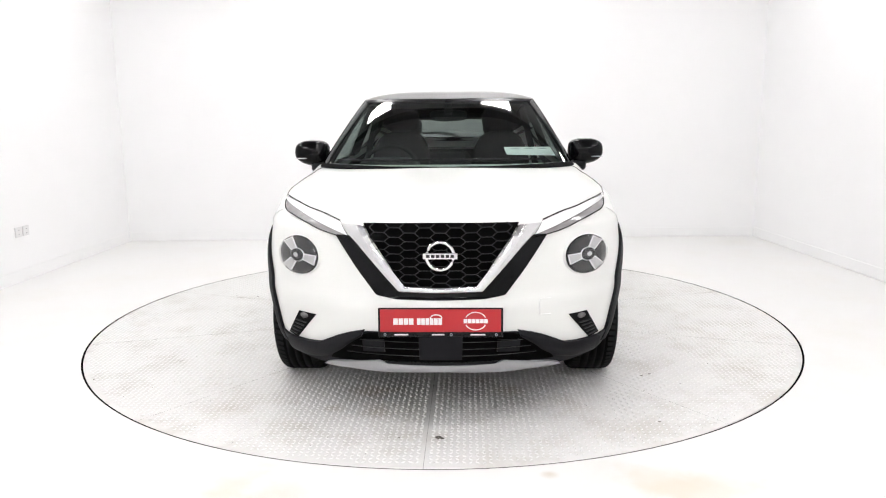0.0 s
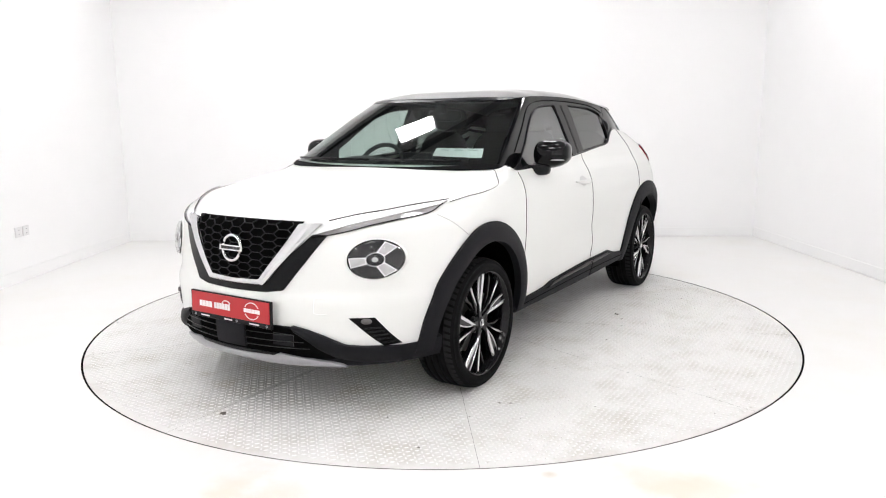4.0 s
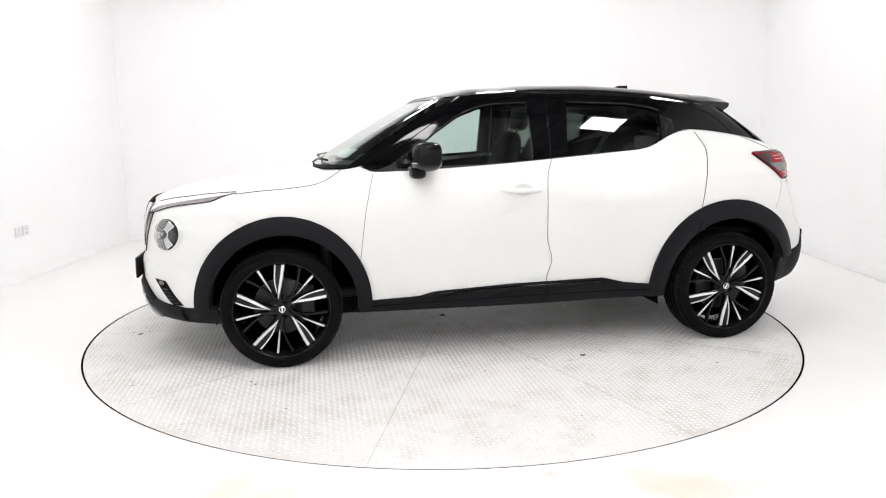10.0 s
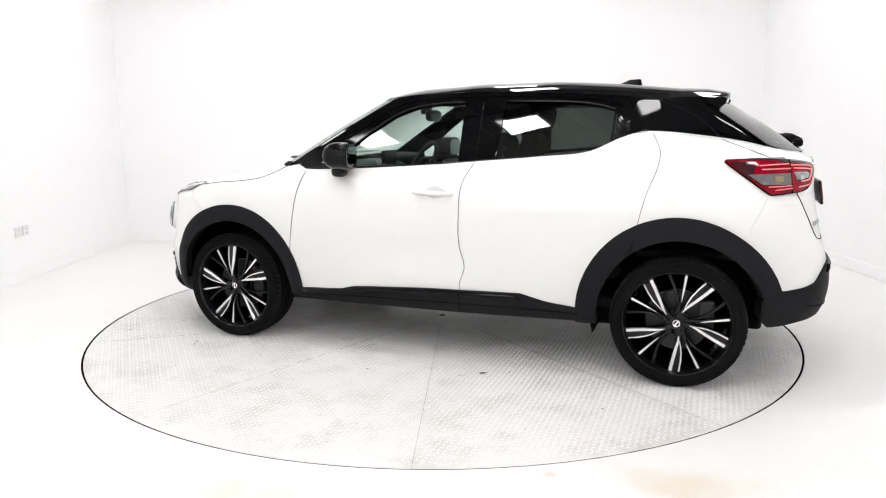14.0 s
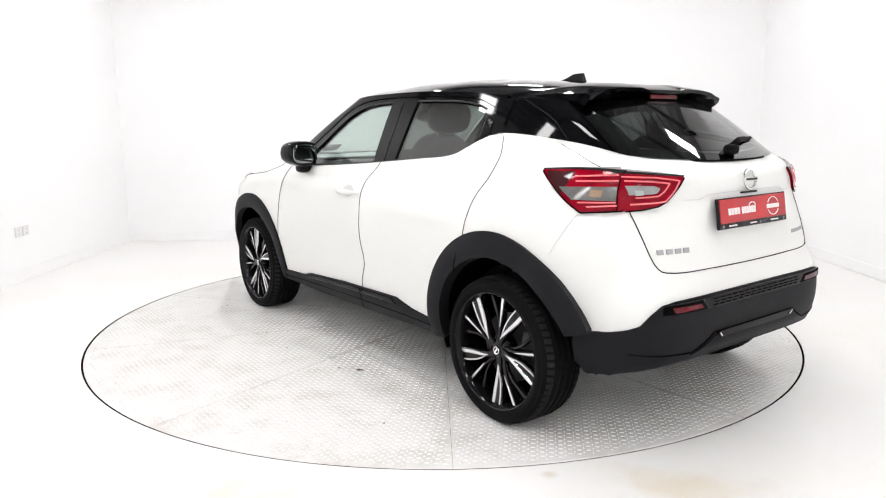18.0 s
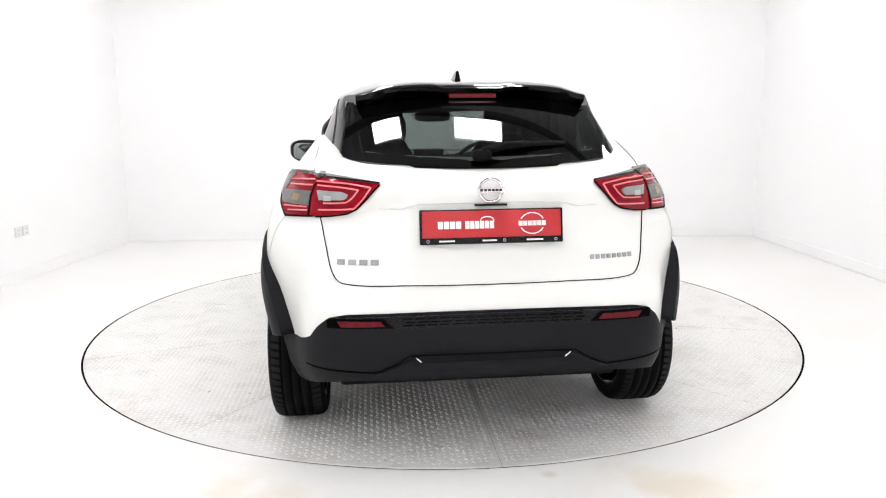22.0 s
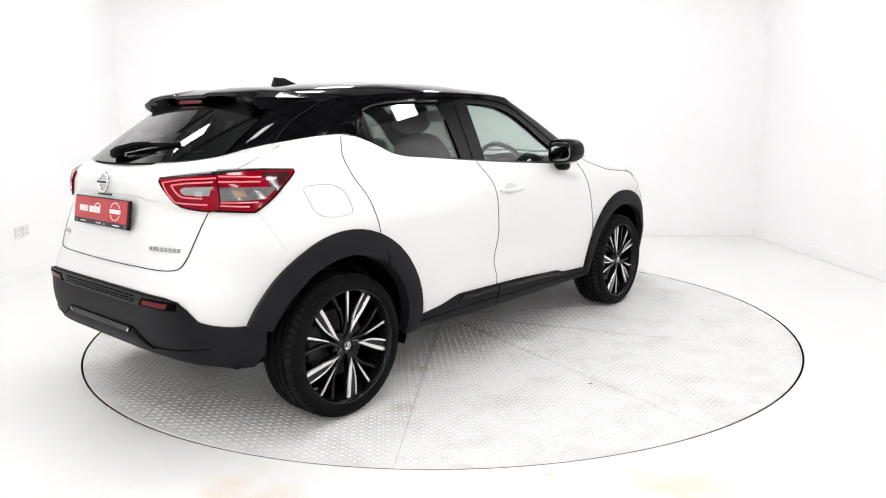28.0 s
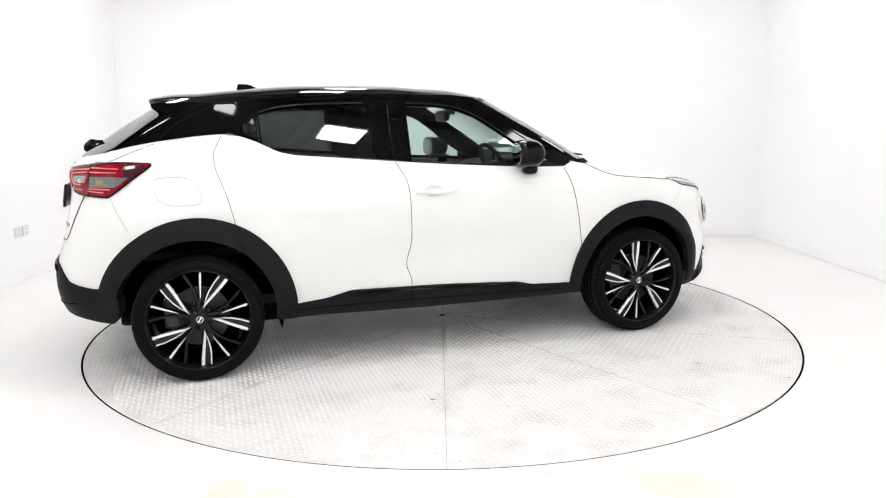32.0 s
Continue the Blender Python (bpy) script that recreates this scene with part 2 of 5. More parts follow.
def put(name, verts, faces, mat, parent=None, label="", smooth=True, m=None):
    ob = new(name, mesh_of(name, verts, faces, mat, smooth))
    if parent:
        ob.parent = parent
    if m is not None:
        ob.matrix_basis = m
    if label:
        ob["label"] = label
    return ob


def part(name, bm, mat, parent, label="", m=None, smooth=False):
    me = bpy.data.meshes.new(name)
    bmesh.ops.recalc_face_normals(bm, faces=bm.faces)
    bm.to_mesh(me)
    bm.free()
    me.materials.append(mat)
    if smooth:
        me.polygons.foreach_set("use_smooth", [True] * len(me.polygons))
    ob = new(name, me)
    ob.parent = parent
    if m is not None:
        ob.matrix_basis = m
    if label:
        ob["label"] = label
    return ob


def box(sx, sy, sz, bevel=0., at=(0, 0, 0), seg=2):
    bm = bmesh.new()
    bmesh.ops.create_cube(bm, size=1)
    for v in bm.verts:
        v.co = Vector((v.co.x * sx, v.co.y * sy, v.co.z * sz)) + Vector(at)
    if bevel:
        bmesh.ops.bevel(bm, geom=bm.edges[:], offset=bevel, segments=seg, profile=.5, affect="EDGES")
    return bm


def blob(sx, sy, sz, power=2.5, at=(0, 0, 0), nu=28, nv=18):
    """A rounded block: a superellipsoid of the given whole sizes."""
    bm = bmesh.new()
    def sp(v):
        return math.copysign(abs(v) ** (2 / power), v)
    rows = []
    for j in range(1, nv):
        b = math.pi * (j / nv - .5)
        rows.append([bm.verts.new((at[0] + sx / 2 * sp(math.cos(b)) * sp(math.cos(a)), at[1] + sy / 2 * sp(math.cos(b)) * sp(math.sin(a)), at[2] + sz / 2 * sp(math.sin(b))))
                     for a in (2 * math.pi * i / nu for i in range(nu))])
    low, high = bm.verts.new((at[0], at[1], at[2] - sz / 2)), bm.verts.new((at[0], at[1], at[2] + sz / 2))
    for j in range(len(rows) - 1):
        for i in range(nu):
            k = (i + 1) % nu
            bm.faces.new((rows[j][i], rows[j][k], rows[j + 1][k], rows[j + 1][i]))
    for i in range(nu):
        k = (i + 1) % nu
        bm.faces.new((low, rows[0][k], rows[0][i]))
        bm.faces.new((high, rows[-1][i], rows[-1][k]))
    return bm


def lathe(profile, n=64, closed=False):
    """Turns (radius, x) points round the x axis."""
    verts, faces = [], []
    for r, x in profile:
        for i in range(n):
            a = 2 * math.pi * i / n
            verts.append((x, r * math.cos(a), r * math.sin(a)))
    rows = len(profile)
    for j in range(rows if closed else rows - 1):
        for i in range(n):
            k, jj = (i + 1) % n, (j + 1) % rows
            faces.append((j * n + i, j * n + k, jj * n + k, jj * n + i))
    return verts, faces


def along(pts, n, smooth=False):
    """n + 1 points at even steps along a line of points."""
    p = np.array(pts, float)
    if smooth and len(p) > 2:
        s = np.r_[0, np.cumsum(np.linalg.norm(np.diff(p, axis=0), axis=1))]
        fs = [curve(*[(s[i], p[i, k]) for i in range(len(p))]) for k in range(p.shape[1])]
        p = np.array([[f(v) for f in fs] for v in np.linspace(0, s[-1], 8 * len(p))])
    s = np.r_[0, np.cumsum(np.linalg.norm(np.diff(p, axis=0), axis=1))]
    t = np.linspace(0, s[-1], n + 1)
    return np.stack([np.interp(t, s, p[:, k]) for k in range(p.shape[1])], 1)


def outward(fn, a, b):
    e = .004
    p = Vector(fn(a, b))
    n = (Vector(fn(a + e, b)) - Vector(fn(a - e, b))).cross(Vector(fn(a, b + e)) - Vector(fn(a, b - e)))
    if n.length < 1e-12:
        return p, Vector((0, 0, 1))
    n.normalize()
    if n.dot(p - Vector((0, max(-.9, min(1.3, p.y)), .7))) < 0:
        n = -n
    return p, n


def patch(name, low, high, fn, off, mat, parent, n=24, m=6, depth=.006, smooth=(False, False), both=True, label="", swell=0., crown=0.):
    """A panel on the surface fn between two lines, lifted off it, with turned-in edges; for each side of the car if both."""
    A, B = along(low, n, smooth[0]), along(high, n, smooth[1])
    P, N = [], []
    for i in range(n + 1):
        for j in range(m + 1):
            q = A[i] * (1 - j / m) + B[i] * (j / m)
            p, nn = outward(fn, q[0], q[1])
            P.append(p + nn * (off + swell * (1 - (2 * i / n - 1) ** 2) * (1 - (2 * j / m - 1) ** 2) + crown * (1 - (2 * j / m - 1) ** 2)))
            N.append(nn)
    faces = [(i * (m + 1) + j, (i + 1) * (m + 1) + j, (i + 1) * (m + 1) + j + 1, i * (m + 1) + j + 1) for i in range(n) for j in range(m)]
    ring = [i * (m + 1) for i in range(n + 1)] + [n * (m + 1) + j for j in range(1, m + 1)] + [i * (m + 1) + m for i in range(n - 1, -1, -1)] + [j for j in range(m - 1, 0, -1)]
    if depth:
        base = len(P)
        for k in ring:
            P.append(P[k].copy())
        low_base = len(P)
        for k in ring:
            P.append(P[k] - N[k] * depth)
        r = len(ring)
        faces += [(base + k, low_base + k, low_base + (k + 1) % r, base + (k + 1) % r) for k in range(r)]
    # face outwards
    f = faces[len(faces) // 3]
    if (P[f[1]] - P[f[0]]).cross(P[f[2]] - P[f[0]]).dot(N[min(f[0], len(N) - 1)]) < 0:
        faces = [g[::-1] for g in faces]
    made = [put(name, P, faces, mat, parent, label)]
    if both:
        made.append(put(name, [Vector((-p.x, p.y, p.z)) for p in P], [g[::-1] for g in faces], mat, parent, label))
    return made


def seam(name, line, fn, wide, mat, parent, off=.0035, both=True, smooth=True, n=40, lift=.0):
    """A narrow dark joint or trim line laid along a surface."""
    L = along(line, n, smooth)
    P, faces = [], []
    pts = [outward(fn, q[0], q[1]) for q in L]
    for i, (p, nn) in enumerate(pts):
        a, b = pts[max(i - 1, 0)][0], pts[min(i + 1, n)][0]
        t = (b - a)
        if t.length < 1e-9:
            t = Vector((0, 0, 1))
        s = t.normalized().cross(nn).normalized() * wide / 2
        P += [p + nn * (off - .003) + s, p + nn * off + s * .8, p + nn * off - s * .8, p + nn * (off - .003) - s]
    for i in range(n):
        for j in range(3):
            faces.append((4 * i + j, 4 * i + j + 1, 4 * i + j + 5, 4 * i + j + 4))
    made = [put(name, P, faces, mat, parent)]
    if both:
        made.append(put(name, [Vector((-p.x, p.y, p.z)) for p in P], [g[::-1] for g in faces], mat, parent))
    return made


def tube(points, r, sides=8, closed=False, mat=None, name="", parent=None, label=""):
    pts = [Vector(p) for p in points]
    n = len(pts)
    verts, faces = [], []
    up = Vector((0, 0, 1))
    for i in range(n):
        a, b = (pts[i - 1], pts[(i + 1) % n]) if closed else (pts[max(i - 1, 0)], pts[min(i + 1, n - 1)])
        t = (b - a).normalized()
        u = t.cross(up if abs(t.z) < .95 else Vector((1, 0, 0))).normalized()
        w = t.cross(u)
        rr = r[i] if isinstance(r, (list, tuple)) else r
        verts += [pts[i] + (u * math.cos(k * 2 * math.pi / sides) + w * math.sin(k * 2 * math.pi / sides)) * rr for k in range(sides)]
    for i in range(n if closed else n - 1):
        for k in range(sides):
            a, b = i * sides, ((i + 1) % n) * sides
            faces.append((a + k, a + (k + 1) % sides, b + (k + 1) % sides, b + k))
    if not closed:
        faces += [tuple(range(sides))[::-1], tuple((n - 1) * sides + k for k in range(sides))]
    return put(name, verts, faces, mat, parent, label)


# ---- the room ----
ROOM_X, ROOM_BACK, ROOM_FRONT, ROOM_TOP = 3.65, 3.41, -7.2, 3.95
TABLE_R = 2.2484


def slab(name, x0, x1, y0, y1, z0, z1, mat, bevel=0.):
    bm = box(x1 - x0, y1 - y0, z1 - z0, bevel, ((x0 + x1) / 2, (y0 + y1) / 2, (z0 + z1) / 2))
    return part(name, bm, mat, None)


def setting(ob, label, category):
    return tagged(ob, label, category, kind="structure")


setting(slab("wall_left", -ROOM_X - .2, -ROOM_X, ROOM_FRONT - .2, ROOM_BACK + .2, -.3, ROOM_TOP, WALL), "plain white painted studio wall with a socket", "wall")
setting(slab("wall_right", ROOM_X, ROOM_X + .2, ROOM_FRONT - .2, ROOM_BACK + .2, -.3, ROOM_TOP, WALL), "plain white painted studio wall", "wall")
setting(slab("wall_back", -ROOM_X, ROOM_X, ROOM_BACK, ROOM_BACK + .2, -.3, ROOM_TOP, WALL), "plain white painted wall behind the turntable", "wall")
# wall behind the camera, unseen: added to close the room and feed reflections
setting(slab("wall_front", -ROOM_X, ROOM_X, ROOM_FRONT - .2, ROOM_FRONT, -.3, ROOM_TOP, WALL), "unseen white wall added to close the studio", "wall")
SK = .105
setting(slab("baseboard", -ROOM_X, -ROOM_X + .007, ROOM_FRONT, ROOM_BACK - .007, .001, SK, SKIRT, .003), "white gloss skirting board along the wall", "skirting")
setting(slab("baseboard", ROOM_X - .007, ROOM_X, ROOM_FRONT, ROOM_BACK - .007, .001, SK, SKIRT, .003), "white gloss skirting board along the wall", "skirting")
setting(slab("baseboard", -ROOM_X, ROOM_X, ROOM_BACK - .007, ROOM_BACK, .001, SK, SKIRT, .003), "white gloss skirting board along the wall", "skirting")

# floor with a round pit for the turntable
n = 180
verts, faces = [], []
for k in range(n):
    a = 2 * math.pi * k / n
    c, s = math.cos(a), math.sin(a)
    f = min(ROOM_X / max(abs(c), 1e-6), (ROOM_BACK if s > 0 else -ROOM_FRONT) / max(abs(s), 1e-6))
    verts += [((TABLE_R + .011) * c, (TABLE_R + .011) * s, -.12), ((TABLE_R + .011) * c, (TABLE_R + .011) * s, -.002), ((TABLE_R + .0125) * c, (TABLE_R + .0125) * s, 0),
              ((TABLE_R + .4) * c, (TABLE_R + .4) * s, 0), (f * c, f * s, 0)]
for k in range(n):
    a, b = 5 * k, 5 * ((k + 1) % n)
    faces += [(a + j, a + j + 1, b + j + 1, b + j) for j in range(1, 4)]
for cx, cy in ((1, 1), (-1, 1), (-1, -1), (1, -1)):
    yy = ROOM_BACK if cy > 0 else ROOM_FRONT
    verts.append((cx * ROOM_X, yy, 0))
    want = math.atan2(yy, cx * ROOM_X) % (2 * math.pi)
    k = int(want / (2 * math.pi) * n) % n
    faces.append((5 * k + 4, len(verts) - 1, 5 * ((k + 1) % n) + 4))
floor = put("floor", verts, faces, FLOOR, smooth=False)
setting(floor, "white painted concrete floor with faint yellowed stains", "floor")
rim = [(q * math.cos(2 * math.pi * k / n), q * math.sin(2 * math.pi * k / n), z) for k in range(n) for q, z in ((TABLE_R + .011, -.12), (TABLE_R + .011, -.0025))]
setting(put("pit_wall", rim, [(2 * k, 2 * k + 1, (2 * k + 3) % (2 * n), (2 * k + 2) % (2 * n)) for k in range(n)], GAP, smooth=False), "dark wall of the turntable pit", "pit")
setting(slab("pit_floor", -2.4, 2.4, -2.4, 2.4, -.2, -.12, GAP), "dark pit under the turntable", "pit")

# ceiling: dark ribbed sheet on steel beams, one mesh
bm = bmesh.new()
def add_box(bm, cx, cy, cz, sx, sy, sz):
    g = bmesh.ops.create_cube(bm, size=1)["verts"]
    for v in g:
        v.co = Vector((cx + v.co.x * sx, cy + v.co.y * sy, cz + v.co.z * sz))
add_box(bm, 0, (ROOM_BACK + ROOM_FRONT) / 2, ROOM_TOP + .05, 2 * ROOM_X + .4, ROOM_BACK - ROOM_FRONT + .4, .1)
for k in range(36):
    add_box(bm, -ROOM_X + .1 + k * .205, (ROOM_BACK + ROOM_FRONT) / 2, ROOM_TOP - .02, .07, ROOM_BACK - ROOM_FRONT, .04)
ceiling = part("ceiling", bm, CEILING, None)
for y in (-6.0, -4.2, -2.4, -.6, 1.2, 2.75):
    setting(part("roof_beam", box(2 * ROOM_X, .10, .14, .01, (0, y, ROOM_TOP - .115)), STEEL, None), "dark steel roof beam across the studio", "beam")
setting(ceiling, "grey ribbed roof sheeting", "ceiling")


LAMP_Z = 3.5


def lamp_panel(x, y):
    t = thing("ceiling_lamp", (x, y, LAMP_Z), "flat white rectangular lamp panel hung by rods under the roof", "lamp", "lamp panels under the roof")
    part("frame", box(.50, .35, .04, .008, (0, 0, .027)), PANEL_FRAME, t)
    part("diffuser", box(.46, .31, .012, .003), PANEL_LIGHT, t, "glowing white diffuser")
    for sx in (-.19, .19):
        part("rod", box(.01, .01, ROOM_TOP - LAMP_Z - .05, 0, (sx, 0, .045 + (ROOM_TOP - LAMP_Z - .05) / 2)), STEEL, t)
    return t


for x, y in ((-.92, -2.5), (.62, -2.7), (-.78, -1.0), (.42, -1.0), (-.95, 1.40), (.65, 1.32), (-2.7, -2.2), (2.65, -2.2), (-2.8, -.1), (2.85, -.1), (-2.75, 1.7), (2.75, 1.7),
             (-2.7, -4.3), (-.85, -4.3), (.6, -4.3), (2.7, -4.3), (-2.7, -6.1), (-.85, -6.1), (.6, -6.1), (2.7, -6.1), (-.9, 2.75), (.65, 2.75)):
    lamp_panel(x, y)

# socket and switch on the left wall
sock = thing("wall_socket", (-ROOM_X, 1.30, .43), "white double socket plate low on the wall", "socket")
for k, dy in enumerate((-.055, .055)):
    part("plate", box(.012, .09, .088, .004, (.006, dy, 0)), PLASTIC_WHITE, sock)
    for dz in (-.018, .018):
        part("slot", box(.003, .012, .006, 0, (.0135, dy, dz)), SILVER, sock)

# ---- turntable ----
table = thing("turntable", (0, 0, 0), "round white turntable of worn tread plate in sections", "turntable")
SECTORS = 10
SEAM_ANGLE = radians(-90.2)
for k in range(SECTORS):
    a0 = SEAM_ANGLE + 2 * math.pi * k / SECTORS
    a1 = SEAM_ANGLE + 2 * math.pi * (k + 1) / SECTORS
    rows, cols = [.02, .6, 1.2, 1.8, TABLE_R - .005, TABLE_R], 24
    P, F = [], []
    for j, r in enumerate(rows):
        for i in range(cols + 1):
            cut = .0005 / r
            a = a0 + cut + (a1 - a0 - 2 * cut) * i / cols
            P.append((r * math.cos(a), r * math.sin(a), 0 if j < len(rows) - 1 else -.004))
    for j in range(len(rows) - 1):
        for i in range(cols):
            F.append((j * (cols + 1) + i, (j + 1) * (cols + 1) + i, (j + 1) * (cols + 1) + i + 1, j * (cols + 1) + i + 1))
    put("deck_plate", P, F, PLATE, table, smooth=False)
    # raised bars of the tread pattern, one grid over all sections
    turn = SEAM_ANGLE
    rnd = random.Random(40 + k)
    c, s = math.cos(turn), math.sin(turn)
    V, Q = [], []
    pitch = .0265
    mid = (a0 + a1) / 2
    for ix in range(-86, 87):
        for iy in range(-86, 87):
            gx, gy = ix * pitch, iy * pitch
            x, y = c * gx - s * gy, s * gx + c * gy
            rr = math.hypot(x, y)
            if rr > TABLE_R - .03 or rr < .08:
                continue
            d = (math.atan2(y, x) - mid + math.pi) % (2 * math.pi) - math.pi
            if abs(d) > math.pi / SECTORS - .016 / rr:
                continue
            q = turn + (math.pi / 4 if (ix + iy) % 2 else -math.pi / 4) + rnd.uniform(-.12, .12)
            x, y = x + rnd.uniform(-.0009, .0009), y + rnd.uniform(-.0009, .0009)
            ux, uy = math.cos(q), math.sin(q)
            b = len(V)
            L, W = .0104, .0042
            V += [(x + ux * L, y + uy * L, .0002), (x - uy * W, y + ux * W, .0002), (x - ux * L, y - uy * L, .0002), (x + uy * W, y - ux * W, .0002),
                  (x + ux * L * .6, y + uy * L * .6, .0036), (x - ux * L * .6, y - uy * L * .6, .0036)]
            Q += [(b, b + 1, b + 4), (b + 1, b + 5, b + 4), (b + 1, b + 2, b + 5), (b + 2, b + 3, b + 5), (b + 3, b + 4, b + 5), (b + 3, b, b + 4)]
    tagged(put("tread_relief", V, Q, TREAD, table, smooth=False), kind="stuff")
rim = [(TABLE_R * math.cos(2 * math.pi * k / 120), TABLE_R * math.sin(2 * math.pi * k / 120), z) for k in range(120) for z in (-.05, -.004)]
put("deck_edge", rim, [(2 * k + 1, 2 * k, (2 * k + 2) % 240, (2 * k + 3) % 240) for k in range(120)], GAP, table, "dark outer edge of the turntable", smooth=False)
put("seam_bed", [(2.2 * math.cos(2 * math.pi * k / 96), 2.2 * math.sin(2 * math.pi * k / 96), -.008) for k in range(96)], [tuple(range(96))], GAP, table, smooth=False)

# marks on the deck: bolts by the seams, dirt
for k in range(SECTORS):
    for d in (-.016, .016):
        a = SEAM_ANGLE + 2 * math.pi * k / SECTORS + d
        v, f = lathe([(.001, .0035), (.006, .0035), (.0085, .0015), (.009, 0)], 10)
        put("bolt", v, f, PLATE, table, m=pose(2.205 * math.cos(a), 2.205 * math.sin(a), 0, 0, -90, 0))


def fleck(x, y, size, parent, seed, z=.0026):
    rnd = random.Random(seed)
    n = 14
    V = [(x, y, z + .0015)]
    turn, flat = rnd.random() * 3, .35 + .4 * rnd.random()
    for k in range(n):
        a = 2 * math.pi * k / n
        r = size * (.45 + .75 * rnd.random())
        u, w = r * math.cos(a), flat * r * math.sin(a)
        V.append((x + u * math.cos(turn) - w * math.sin(turn), y + u * math.sin(turn) + w * math.cos(turn), z))
    return V, [(0, 1 + k, 1 + (k + 1) % n) for k in range(n)]


for k, (x, y, size) in enumerate(((.045, -1.98, .026), (1.131, -1.191, .011), (1.018, -1.806, .009), (-.125, -1.981, .008), (-1.453, -.993, .014), (-1.80, -1.29, .008), (1.034, .624, .026),
                                  (.977, .755, .014), (1.083, -1.215, .012), (1.488, -1.026, .008), (1.178, .012, .009), (-1.457, .54, .014), (1.109, .523, .012), (1.311, 1.296, .010))):
    v, f = fleck(x, y, size, table, k)
    put("dirt_fleck", v, f, DIRT, table)
V, F = [], []
rnd = random.Random(5)
for k in range(420):
    a, r = rnd.random() * 2 * math.pi, 2.2 * rnd.random() ** .5
    v, f = fleck(r * math.cos(a), r * math.sin(a), .0016 + .0035 * rnd.random() ** 3, table, 100 + k)
    F += [tuple(len(V) + i for i in g) for g in f]
    V += v
tagged(put("grit", V, F, DIRT, table), kind="stuff")


# ---- the car ----
CAR_X = .053
car = thing("car", (CAR_X, 0, .002), "white compact crossover car with black roof, arches and sills", "car")

# painted shell: level lines stacked from the sills to the waist
heights = list(np.linspace(.28, .84, 32)) + list(np.linspace(.85, 1.27, 60))
NF, NS, NR = 36, 110, 30
columns = [("f", 90 * k / NF) for k in range(NF)] + [("s", k / NS) for k in range(NS + 1)] + [("r", 90 - 90 * k / NR) for k in range(1, NR + 1)]


def shell_point(col, z):
    kind, v = col
    for _ in range(4):
        if kind == "f":
            p = nose_wrap(v, z)
        elif kind == "r":
            p = tail_wrap(v, z)
        else:
            a, b = nose_y(z) + nose_depth(z), tail_y(z) - tail_depth(z)
            y = a + (b - a) * v
            p = (width(y, z), y, z)
        z = max(min(z, body_top(p[1])), body_low(p[1]))
    return Vector(p)


grid = [[shell_point(c, z) for z in heights] for c in columns]
verts, faces = [], []
for sign in (1, -1):
    base = len(verts)
    verts += [Vector((sign * p.x, p.y, p.z)) for colm in grid for p in colm]
    nz = len(heights)
    for i in range(len(grid) - 1):
        for j in range(nz - 1):
            q = (grid[i][j] + grid[i + 1][j + 1]) / 2
            if grid[i][j + 1].z - grid[i][j].z < 1e-4 and grid[i + 1][j + 1].z - grid[i + 1][j].z < 1e-4:
                continue
            if q.x > .6 and (math.hypot(q.y - AXLE_F, q.z - HUB_Z) < .445 or math.hypot(q.y - AXLE_R, q.z - HUB_Z) < .455):
                continue
            f = (base + i * nz + j, base + (i + 1) * nz + j, base + (i + 1) * nz + j + 1, base + i * nz + j + 1)
            faces.append(f if sign > 0 else f[::-1])
body = put("body", verts, faces, PAINT, car)
bm = bmesh.new()
bm.from_mesh(body.data)
bmesh.ops.remove_doubles(bm, verts=bm.verts, dist=.0004)
bm.to_mesh(body.data)
bm.free()

# dark floor pan and wheel housings
part("floor_pan", box(1.14, 3.10, .13, .03, (0, .18, .275)), RUBBER, car)
part("underfloor", box(1.50, 1.66, .06, .02, (0, .27, .315)), RUBBER, car)
# hidden trays, added to keep light off the deck under the bumpers
part("undertray", box(.86, .36, .05, .02, (0, -1.50, .270)), RUBBER, car)
part("undertray", box(1.16, .66, .06, .02, (0, 1.66, .285)), RUBBER, car)
for ax in (AXLE_F, AXLE_R):
    for s in (1, -1):
        v, f = [], []
        for edge in (0, 1):
            for k in range(33):
                a = math.pi * (k / 32 * (1.04 if ax < 0 else 1.10) - .02)
                y, z = ax + .436 * math.cos(a), HUB_Z + .440 * math.sin(a)
                v.append((s * (min(side(y, z)[0], .90) + .004 if edge else .50), y, z))
        f = [(k, k + 1, 34 + k, 33 + k) for k in range(32)] + [tuple(range(33))]
        put("wheel_housing", v, f, GAP, car)
    if ax < 0:
        for s in (1, -1):
            part("wheel_flap", box(.18, .010, .07, .003), RUBBER, car, m=pose(s * .68, ax - .352, .275, -12, 0, 0))

# glasshouse frames
belt = [(-.545, 1.047), (-.369, 1.054), (.111, 1.074), (.428, 1.094), (.90, 1.134), (1.133, 1.153), (1.277, 1.223), (1.392, 1.264)]
front_top = [(-.43, 1.085), (-.244, 1.204), (-.15, 1.276), (-.02, 1.36), (.107, 1.407), (.25, 1.425), (.40, 1.43)]
rear_top = [(.635, 1.432), (1.0, 1.420), (1.15, 1.40), (1.224, 1.378)]
roof_edge = curve((-.09, 1.465), (.1, 1.480), (.5, 1.486), (.9, 1.476), (1.2, 1.452), (1.5, 1.42), (1.75, 1.385))
screen_side = [(screen_y(z) + .15, z) for z in (1.075, 1.15, 1.25, 1.35, 1.43, 1.465)]
